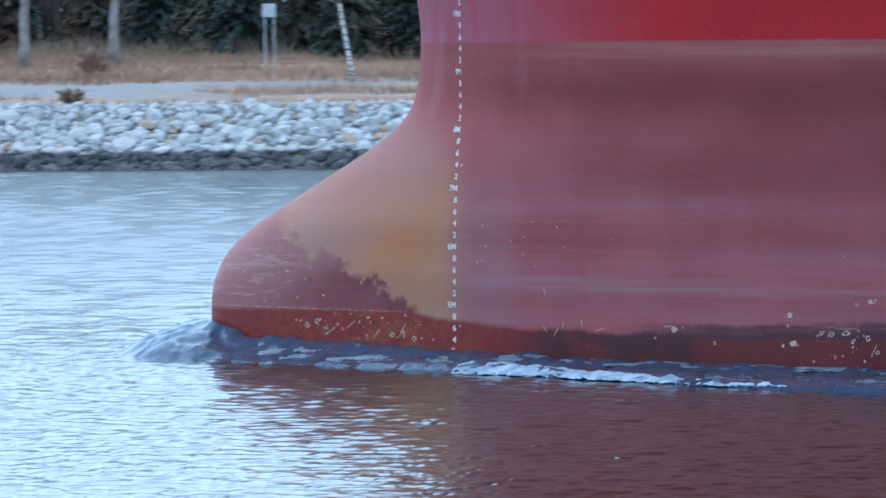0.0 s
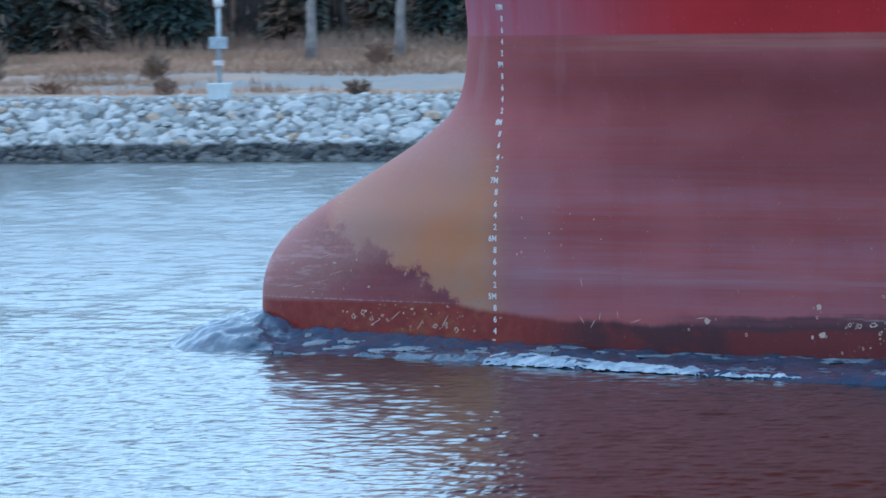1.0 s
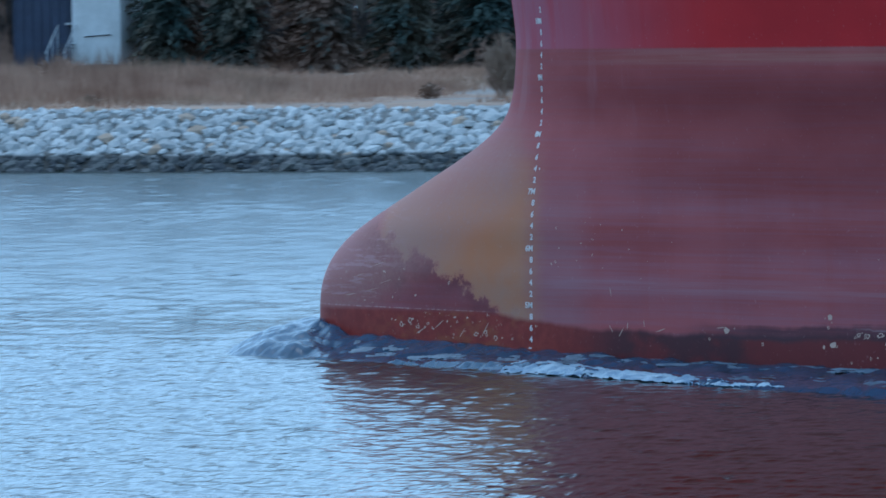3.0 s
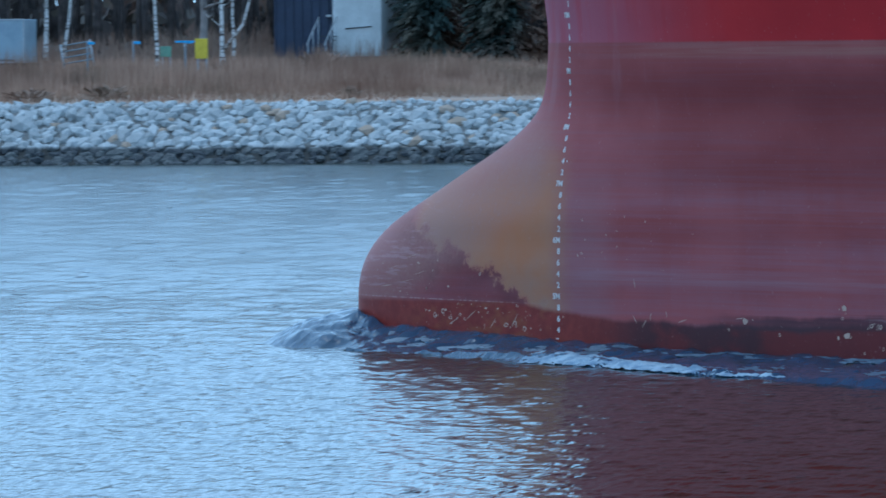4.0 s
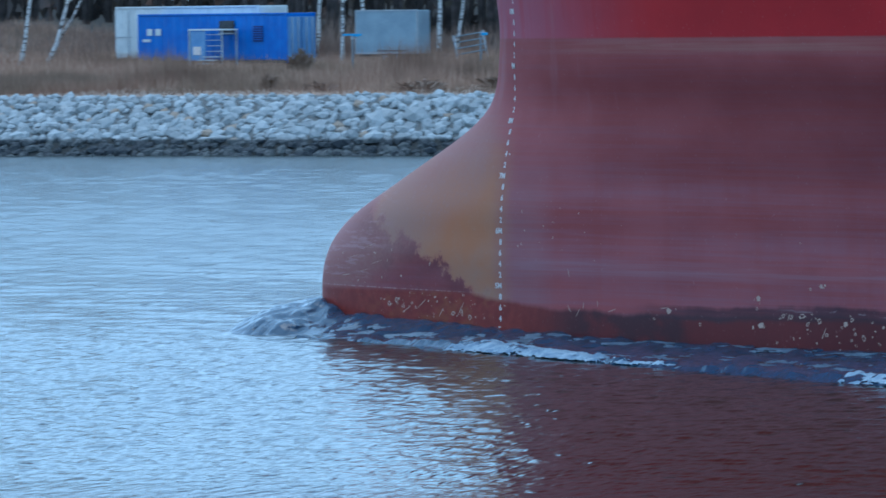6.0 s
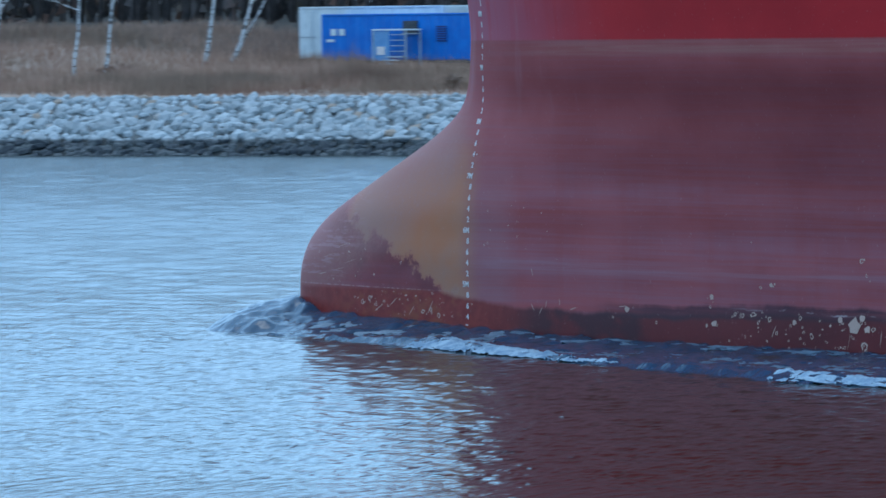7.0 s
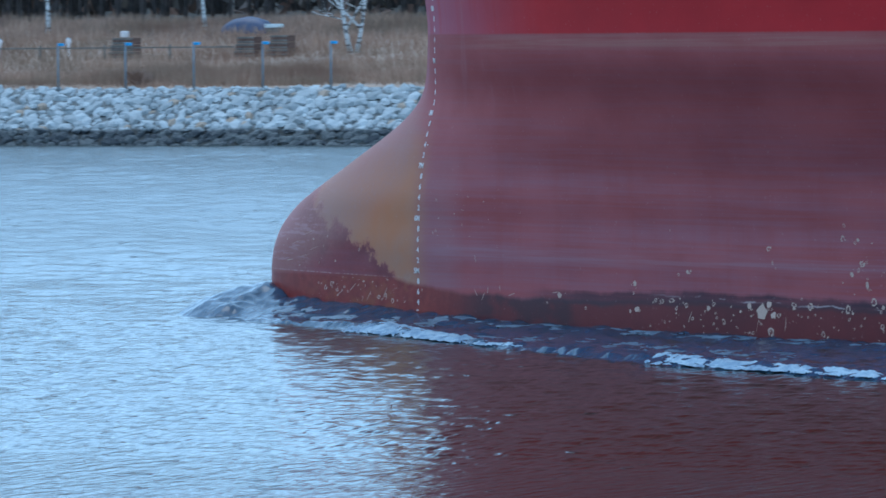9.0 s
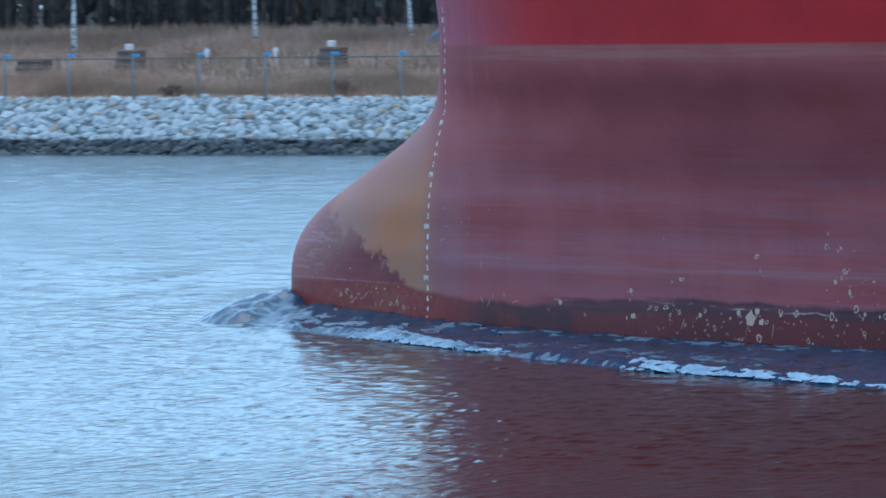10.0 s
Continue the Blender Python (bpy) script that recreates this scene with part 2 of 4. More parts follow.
def make_stone():
    n = Nodes("riprap_stone", 0.85)
    w = n.world()
    r = n.math("FRACT", n.math("ADD", n.island(), n.own()))
    col = n.mix(r, (0.22, 0.23, 0.23), (0.41, 0.42, 0.42))
    col = n.mix(n.ramp(r, 0.955, 0.965), col, (0.29, 0.21, 0.15))
    col = n.mix(n.ramp(n.noise(w, 6.0, 5.0), 0.35, 0.7, 0.0, 0.3), col, (0.20, 0.20, 0.18))
    z = n.math("ADD", n.axis(w, 2), n.math("MULTIPLY", n.math("SUBTRACT", n.noise(w, 1.5), 0.5), 0.35))
    weed = n.mix(n.ramp(n.math("ADD", n.noise(w, 8.0), n.math("MULTIPLY", r, 0.35)), 0.5, 0.95), (0.016, 0.020, 0.025), (0.085, 0.088, 0.085))
    n.set("Base Color", n.mix(n.ramp(z, 0.50, 0.70), weed, col))
    n.bump(n.noise(w, 20.0), 0.6, 0.02)
    return n.mat


def make_ground():
    n = Nodes("bank_soil", 0.95)
    w = n.world()
    grass = n.mix(n.ramp(n.noise(w, 0.35), 0.35, 0.65), (0.175, 0.105, 0.076), (0.30, 0.195, 0.142))
    grass = n.mix(n.ramp(n.noise(w, 7.0), 0.4, 0.7), grass, (0.30, 0.23, 0.16))
    sand = n.mix(n.noise(w, 2.0), (0.16, 0.16, 0.155), (0.225, 0.225, 0.22))
    bare = n.ramp(n.noise(n.stretch(w, 0.06, 0.22, 0.2), 1.0, 4.0), 0.44, 0.56)
    bare = n.math("MULTIPLY", bare, n.math("MULTIPLY", n.ramp(n.axis(w, 0), -92.0, -70.0), n.ramp(n.axis(w, 1), 284.0, 272.0)))
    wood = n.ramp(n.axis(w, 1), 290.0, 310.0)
    col = n.mix(bare, grass, sand)
    inland = n.math("ADD", n.axis(w, 1), n.math("MULTIPLY", n.axis(w, 0), 0.037))
    rubble = n.mix(n.ramp(n.axis(w, 2), 0.5, 0.7), (0.02, 0.02, 0.018), (0.11, 0.11, 0.105))
    col = n.mix(n.ramp(inland, 259.6, 260.2), rubble, col)
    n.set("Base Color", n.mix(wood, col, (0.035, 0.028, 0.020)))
    n.bump(n.noise(w, 5.0), 0.8, 0.08)
    return n.mat


def make_blades(name, dark, light):
    n = Nodes(name, 0.9)
    r = n.island()
    col = n.mix(r, dark, light)
    patch = n.ramp(n.noise(n.stretch(n.world(), 0.12, 0.2, 0.1), 1.0, 3.0), 0.47, 0.60)
    col = n.mix(n.math("MULTIPLY", patch, 0.5), col, (0.115, 0.085, 0.052))
    rusty = n.ramp(n.noise(n.stretch(n.world(), 0.09, 0.16, 0.1), 1.3, 3.0), 0.50, 0.62)
    n.set("Base Color", n.mix(n.math("MULTIPLY", rusty, 0.6), col, (0.19, 0.090, 0.055)))
    return n.mat


def make_birch():
    n = Nodes("birch_bark", 0.75)
    w = n.world()
    band = n.ramp(n.noise(n.stretch(w, 1.5, 1.5, 9.0), 1.0, 4.0, 0.7), 0.50, 0.59)
    n.set("Base Color", n.mix(band, n.mix(n.noise(w, 4.0), (0.46, 0.44, 0.42), (0.68, 0.66, 0.63)), (0.06, 0.05, 0.045)))
    return n.mat


HULL = make_hull_paint()
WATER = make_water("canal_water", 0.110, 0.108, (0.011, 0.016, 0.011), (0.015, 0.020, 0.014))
# bluer base than the canal: sky reflection on the wave put into colour
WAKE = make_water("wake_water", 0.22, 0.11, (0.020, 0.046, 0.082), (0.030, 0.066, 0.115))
STONE, GROUND, BIRCH = make_stone(), make_ground(), make_birch()
STRAW = make_blades("dry_grass", (0.27, 0.150, 0.100), (0.52, 0.325, 0.220))
TWIG = make_blades("shrub_twig", (0.18, 0.11, 0.08), (0.32, 0.21, 0.155))
NEEDLE = make_blades("conifer_needles", (0.009, 0.022, 0.019), (0.026, 0.046, 0.038))
BARK = plain("dark_bark", (0.040, 0.033, 0.031), (0.110, 0.088, 0.080), 2.0, 0.95)
BARETWIG = make_blades("bare_twigs", (0.030, 0.025, 0.024), (0.090, 0.070, 0.062))
GREYBARK = plain("grey_bark", (0.14, 0.12, 0.11), (0.28, 0.25, 0.23), 2.0, 0.95)
WHITE = plain("mark_white", (0.56, 0.49, 0.46), (0.70, 0.62, 0.58), 9.0, 0.6)
CHIP = plain("bare_primer", (0.38, 0.24, 0.18), (0.54, 0.37, 0.29), 30.0, 0.7)
BLUE = plain("blue_container_paint", (0.004, 0.100, 0.42), (0.008, 0.140, 0.50), 1.5, 0.45)
LIGHTBLUE = plain("pale_blue_paint", (0.10, 0.22, 0.42), (0.16, 0.30, 0.50), 1.5, 0.5)
PALE = plain("cream_panel", (0.52, 0.55, 0.54), (0.66, 0.68, 0.66), 1.2, 0.6)
GREYBOX = plain("grey_trailer_panel", (0.20, 0.27, 0.32), (0.26, 0.34, 0.39), 1.0, 0.55)
DARK = plain("dark_metal", (0.018, 0.020, 0.025), (0.045, 0.048, 0.055), 4.0, 0.6)
POSTGREY = plain("dull_steel", (0.12, 0.15, 0.17), (0.19, 0.22, 0.24), 5.0, 0.7)
GALV = plain("galvanised_steel", (0.30, 0.33, 0.35), (0.44, 0.47, 0.49), 5.0, 0.5, 0.3)
YELLOW = plain("yellow_paint", (0.50, 0.36, 0.015), (0.64, 0.48, 0.03), 3.0, 0.5)
GREEN = plain("green_paint", (0.10, 0.22, 0.15), (0.16, 0.30, 0.20), 3.0, 0.5)
CYAN = plain("cyan_reflector", (0.02, 0.22, 0.46), (0.04, 0.34, 0.62), 8.0, 0.3)
BRICK = plain("brown_crate", (0.09, 0.045, 0.03), (0.16, 0.085, 0.06), 4.0, 0.8)
TIMBER = plain("weathered_timber", (0.10, 0.085, 0.07), (0.20, 0.17, 0.145), 4.0, 0.85)
CONCRETE = plain("pale_render", (0.46, 0.48, 0.47), (0.58, 0.60, 0.59), 0.8, 0.85)
WALLDARK = plain("dark_cladding", (0.018, 0.026, 0.050), (0.030, 0.042, 0.075), 0.6, 0.7)
FROTH = plain("thin_froth", (0.045, 0.080, 0.120), (0.150, 0.205, 0.255), 6.0, 0.5, 0.0, 0.03)
FOAM = plain("white_foam", (0.14, 0.21, 0.29), (0.36, 0.44, 0.50), 3.5, 0.8, 0.0, 0.04)


# ---- mesh helpers ----
def solid(verts, faces, mat, smooth=False):
    me = bpy.data.meshes.new("shape")
    me.from_pydata([tuple(v) for v in verts], [], [tuple(f) for f in faces])
    me.materials.append(mat)
    if smooth:
        me.polygons.foreach_set("use_smooth", [True] * len(me.polygons))
    me.update()
    return me


def part(name, me, parent, label="", m=None):
    ob = new(name, me)
    ob.parent = parent
    if m is not None:
        ob.matrix_basis = m
    return tagged(ob, label)


def thing(name, label, category, m=None, group="", kind="", me=None):
    ob = tagged(new(name, me), label, category, group, kind)
    if m is not None:
        ob.matrix_basis = m
    return ob


def box(sx, sy, sz, mat, bevel=0.02, at=(0, 0, 0)):
    """A bevelled box that stands on z = at[2]."""
    bm = bmesh.new()
    bmesh.ops.create_cube(bm, size=1, matrix=Matrix.Translation((at[0], at[1], at[2] + sz / 2)) @ Matrix.Diagonal((sx, sy, sz, 1)))
    if bevel:
        bmesh.ops.bevel(bm, geom=bm.edges[:], offset=min(bevel, sx / 3, sy / 3, sz / 3), segments=2, affect="EDGES", profile=0.6)
    me = bpy.data.meshes.new("box")
    bm.to_mesh(me)
    bm.free()
    me.materials.append(mat)
    return me


def tube(points, radii, sides, mat):
    """A tapered tube along points."""
    verts, faces = tube_data(points, radii, sides)
    return solid(verts, faces, mat, True)


def tube_data(points, radii, sides, base=0):
    verts, faces = [], []
    pts = [Vector(p) for p in points]
    for i, p in enumerate(pts):
        way = (pts[min(i + 1, len(pts) - 1)] - pts[max(i - 1, 0)]).normalized()
        side = way.cross(Vector((0.31, 0.95, 0.05))).normalized()
        other = way.cross(side)
        for k in range(sides):
            ang = 2 * math.pi * k / sides
            verts.append(p + radii[i] * (math.cos(ang) * side + math.sin(ang) * other))
    for i in range(len(pts) - 1):
        for k in range(sides):
            j = (k + 1) % sides
            faces.append((base + i * sides + k, base + i * sides + j, base + (i + 1) * sides + j, base + (i + 1) * sides + k))
    faces.append([base + k for k in range(sides)][::-1])
    faces.append([base + (len(pts) - 1) * sides + k for k in range(sides)])
    return verts, faces


# ---- water, ground, revetment ----
def shore(x):
    return 254.3 - 0.037 * x


PROFILE_S = (-12, -4, 0, 4.6, 5.6, 8, 18, 32, 60, 160, 700, 3500)
PROFILE_Z = (-6, -2.2, -0.25, 2.25, 2.50, 2.60, 3.05, 3.75, 4.9, 6.5, 9.0, 14.0)


def land(x, y):
    s = y - shore(x)
    z = float(np.interp(s, PROFILE_S, PROFILE_Z))
    if s > 5:
        z += min(1, (s - 5) / 6) * (0.22 * noise.noise((x * 0.09, y * 0.12, 0.0)) + 0.12 * noise.noise((x * 0.35, y * 0.4, 3.0)))
        hill = min(1, max(0, (-136 - x) / 12)) * min(1, max(0, (s - 24) / 20))
        z += 1.2 * hill * hill * (3 - 2 * hill)
        z += 0.30 * math.exp(-((x + 60) / 14) ** 2) * min(1, max(0, (s - 12) / 10))
    return z


def build_water():
    """One sheet of water to the horizon; where the ship passes it is modelled in ripples."""
    rng = np.random.default_rng(6)
    nr, nc = 1000, 700
    rows = np.concatenate([np.linspace(70, 118, 490, endpoint=False), np.linspace(118, 258, 510)])
    cols = np.linspace(-0.66, -0.04, nc)
    y = np.repeat(rows[:, None], nc, 1)
    x = y * cols[None, :]
    ruffle = np.zeros_like(x)
    for k in range(5):
        a, p = rng.uniform(0, 6.28), rng.uniform(0, 6.28)
        ruffle += np.sin((x * math.cos(a) * 0.8 + y * math.sin(a)) * rng.uniform(0.05, 0.22) + p) / 5
    z = np.zeros_like(x)
    for k in range(64):
        length = 0.34 * 2.6 ** rng.random()
        a = rng.normal(1.35, 0.85)
        kx, ky = 2 * math.pi / length * math.cos(a), 2 * math.pi / length * math.sin(a)
        slope = rng.uniform(0.008, 0.0145)
        z += slope * length / 6.28 * np.sin(kx * x + ky * y + rng.uniform(0, 6.28) + 1.6 * np.sin(0.21 * x * math.sin(a) - 0.17 * y * math.cos(a) + k))
    z *= np.clip((117 - y) / 14, 0, 1)
    for k in range(34):                         # longer wavelets out on the open reach
        length = 1.0 * 2.0 ** rng.random()
        a = rng.normal(1.35, 0.7)
        kx, ky = 2 * math.pi / length * math.cos(a), 2 * math.pi / length * math.sin(a)
        z += rng.uniform(0.009, 0.017) * length / 6.28 * np.clip((y - 95) / 30, 0.15, 1) * np.sin(kx * x + ky * y + rng.uniform(0, 6.28) + 1.6 * np.sin(0.13 * x * math.sin(a) - 0.11 * y * math.cos(a) + k))
    z *= 1.0 + 0.45 * ruffle
    u, v = np.linspace(0, 1, nr)[:, None], np.linspace(0, 1, nc)[None, :]
    z *= np.clip(u * 40, 0, 1) * np.clip(v * 40, 0, 1) * np.clip((1 - v) * 40, 0, 1)
    verts = np.stack([x, y, z + WATER_Z], 2).reshape(-1, 3)
    i = (np.arange(nr - 1)[:, None] * nc + np.arange(nc - 1)[None, :]).reshape(-1)
    quads = np.stack([i, i + 1, i + nc + 1, i + nc], 1)
    n = len(verts)
    far = shore(-400) + 20
    outer = np.array([(-4000, -4000, WATER_Z), (4000, -4000, WATER_Z), (4000, far, WATER_Z), (-4000, far, WATER_Z)], float)
    corner = (0, nc - 1, nr * nc - 1, (nr - 1) * nc)
    ring = [(n + k, n + (k + 1) % 4, corner[(k + 1) % 4], corner[k]) for k in range(4)]
    me = bpy.data.meshes.new("water")
    allv = np.concatenate([verts, outer])
    allq = np.concatenate([quads, np.array(ring)])
    me.vertices.add(len(allv))
    me.vertices.foreach_set("co", allv.reshape(-1))
    me.loops.add(allq.size)
    me.loops.foreach_set("vertex_index", allq.reshape(-1).astype(np.int32))
    me.polygons.add(len(allq))
    me.polygons.foreach_set("loop_start", np.arange(0, allq.size, 4, dtype=np.int32))
    me.update(calc_edges=True)
    me.polygons.foreach_set("use_smooth", [True] * len(allq))
    me.validate()
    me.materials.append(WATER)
    thing("water", "pale blue rippled canal water under an overcast sky", "water", kind="structure", me=me)


def build_ground():
    xs = [-4000, -1500, -600, -300] + list(np.arange(-220, 41, 2.0)) + [120, 300, 600, 1500, 4000]
    ss = [-12, -4, 0, 2.3, 4.6, 5.6, 6.6, 8] + list(np.arange(10, 62, 2.0)) + [80, 110, 160, 300, 700, 1600, 3500]
    verts = [(x, shore(max(-400, min(400, x))) + s, land(x, shore(x) + s)) for s in ss for x in xs]
    w = len(xs)
    faces = [(r * w + c, r * w + c + 1, r * w + w + c + 1, r * w + w + c) for r in range(len(ss) - 1) for c in range(w - 1)]
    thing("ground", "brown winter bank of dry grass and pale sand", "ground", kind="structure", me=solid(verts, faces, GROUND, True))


def stone_shape(rng):
    """One rough quarried block: a dented icosahedron."""
    g = (1 + 5 ** 0.5) / 2
    v = np.array([(-1, g, 0), (1, g, 0), (-1, -g, 0), (1, -g, 0), (0, -1, g), (0, 1, g), (0, -1, -g), (0, 1, -g), (g, 0, -1), (g, 0, 1), (-g, 0, -1), (-g, 0, 1)]) / 1.9
    v = v * rng.uniform(0.82, 1.15, (12, 1)) * np.array([rng.uniform(0.85, 1.45), rng.uniform(0.7, 1.05), rng.uniform(0.45, 0.72)])
    q = (Euler((0.5, 0, 0)).to_matrix() @ Euler((rng.uniform(-0.3, 0.3), rng.uniform(-0.35, 0.35), rng.uniform(-3.1, 3.1))).to_matrix())
    return v @ np.array(q).T


ICO = ((0, 11, 5), (0, 5, 1), (0, 1, 7), (0, 7, 10), (0, 10, 11), (1, 5, 9), (5, 11, 4), (11, 10, 2), (10, 7, 6), (7, 1, 8),
       (3, 9, 4), (3, 4, 2), (3, 2, 6), (3, 6, 8), (3, 8, 9), (4, 9, 5), (2, 4, 11), (6, 2, 10), (8, 6, 7), (9, 8, 1))


def build_revetment():
    rng = np.random.default_rng(4)
    bank = thing("revetment", "sloping bank of pale quarried stones, dark with weed at the water", "stone bank", kind="structure")
    shapes = [solid(stone_shape(rng) * 0.5, ICO, STONE) for _ in range(14)]
    verts, faces, single = [], [], 0
    x = -200.0
    while x < -18.0:
        for row in range(15):
            s = -0.35 + row * 0.41 + rng.uniform(-0.14, 0.14)
            px = x + rng.uniform(-0.2, 0.2) + (0.24 if row % 2 else 0)
            size = (0.30 + 0.30 * rng.random() ** 1.6) * (1.35 if rng.random() < 0.08 else 1.0) * (0.72 if row > 11 else 1.0)
            z = float(np.interp(s, PROFILE_S, PROFILE_Z)) + rng.uniform(-0.08, 0.08) * (0.4 if row > 11 else 1.0)
            if -110 < px < -100.5 and single < 300:
                part("stone", shapes[rng.integers(14)], bank, m=Matrix.LocRotScale((px, shore(px) + s, z), Euler((rng.uniform(-.2, .2), rng.uniform(-.2, .2), rng.uniform(-.4, .4))), (size * 1.5,) * 3))
                single += 1
            else:
                v = stone_shape(rng) * size * 0.75 + np.array((px, shore(px) + s, z))
                base = len(verts)
                verts += v.tolist()
                faces += [(p + base, q + base, r + base) for p, q, r in ICO]
        x += 0.42
    tagged(part("loose_stones", solid(verts, faces, STONE), bank), kind="stuff")


# ---- the ship ----
KEEL_Y = 3.0            # centre line, outboard of the marks
# upper hull is unseen; carried up to 17 m to keep sky out of its reflection
TIP_Z = (-3, -1, 0, .5, 1, 1.5, 2, 2.5, 3, 3.5, 4, 4.5, 5, 5.5, 6.5, 8, 11, 17)
TIP_X = (-4.2, -4.65, -4.72, -4.74, -4.72, -4.54, -4.10, -3.30, -2.52, -1.70, -1.12, -.95, -.90, -.88, -1.0, -1.7, -3.6, -7.2)
BLUNT_Z = (-3, 0, .8, 1.8, 2.8, 3.8, 4.8, 5.8, 7, 11, 17)
BLUNT = (.35, .35, .33, .46, 1.03, 1.98, 2.68, 2.76, 2.8, 2.6, 2.6)


def smooth_at(z, zs, vs):
    """A softened reading of a table."""
    return sum(float(np.interp(z + d, zs, vs)) * w for d, w in ((-0.28, 0.15), (-0.14, 0.2), (0, 0.3), (0.14, 0.2), (0.28, 0.15)))


def half_beam(xi, z):
    v = math.sqrt((0.53 * xi) ** 2 + 2 * smooth_at(z, BLUNT_Z, BLUNT) * xi)
    return v / (1 + (v / 13) ** 6) ** (1 / 6)


def hull_point(x, z):
    """The near side of the hull at x and z, and the turn of its face round z in degrees."""
    tip = smooth_at(z, TIP_Z, TIP_X)
    y0, y1 = (KEEL_Y - half_beam(max(x + d - tip, 0.001), z) for d in (-0.06, 0.06))
    return Vector((x, (y0 + y1) / 2, z)), math.degrees(math.atan2(y1 - y0, 0.12))


def lean(x, z):
    return math.degrees(math.atan2(hull_point(x, z + 0.1)[0].y - hull_point(x, z - 0.1)[0].y, 0.2))


def on_hull(x, z, off):
    p, turn = hull_point(x, z)
    m = Matrix.Translation(p) @ pose(0, 0, 0, 0, 0, turn) @ pose(0, 0, 0, 90 - lean(x, z) * math.cos(radians(turn)), 0, 0)
    return m @ Matrix.Translation((0, 0, off))


def glyphs(text):
    """Letters as a thin mesh from the built-in font."""
    cu = bpy.data.curves.new("letters", "FONT")
    cu.body, cu.size, cu.align_x, cu.align_y = text, 0.145, "RIGHT", "CENTER"
    cu.extrude, cu.offset = 0.002, 0.003
    ob = bpy.data.objects.new("letters", cu)
    scene.collection.objects.link(ob)
    me = bpy.data.meshes.new_from_object(ob.evaluated_get(bpy.context.evaluated_depsgraph_get()))
    bpy.data.objects.remove(ob)
    me.materials.clear()
    me.materials.append(WHITE)
    return me


def chip_shape(rng, ring):
    """A ragged flake, or the ragged rim of one."""
    k = 11
    out = [(math.cos(6.283 * i / k) * rng.uniform(0.6, 1.15), math.sin(6.283 * i / k) * rng.uniform(0.6, 1.15), 0) for i in range(k)]
    if not ring:
        return solid(out, [range(k)], CHIP)
    inn = [(p[0] * rng.uniform(0.45, 0.7), p[1] * rng.uniform(0.45, 0.7), 0) for p in out]
    return solid(out + inn, [(i, (i + 1) % k, k + (i + 1) % k, k + i) for i in range(k) if i != 4], CHIP)


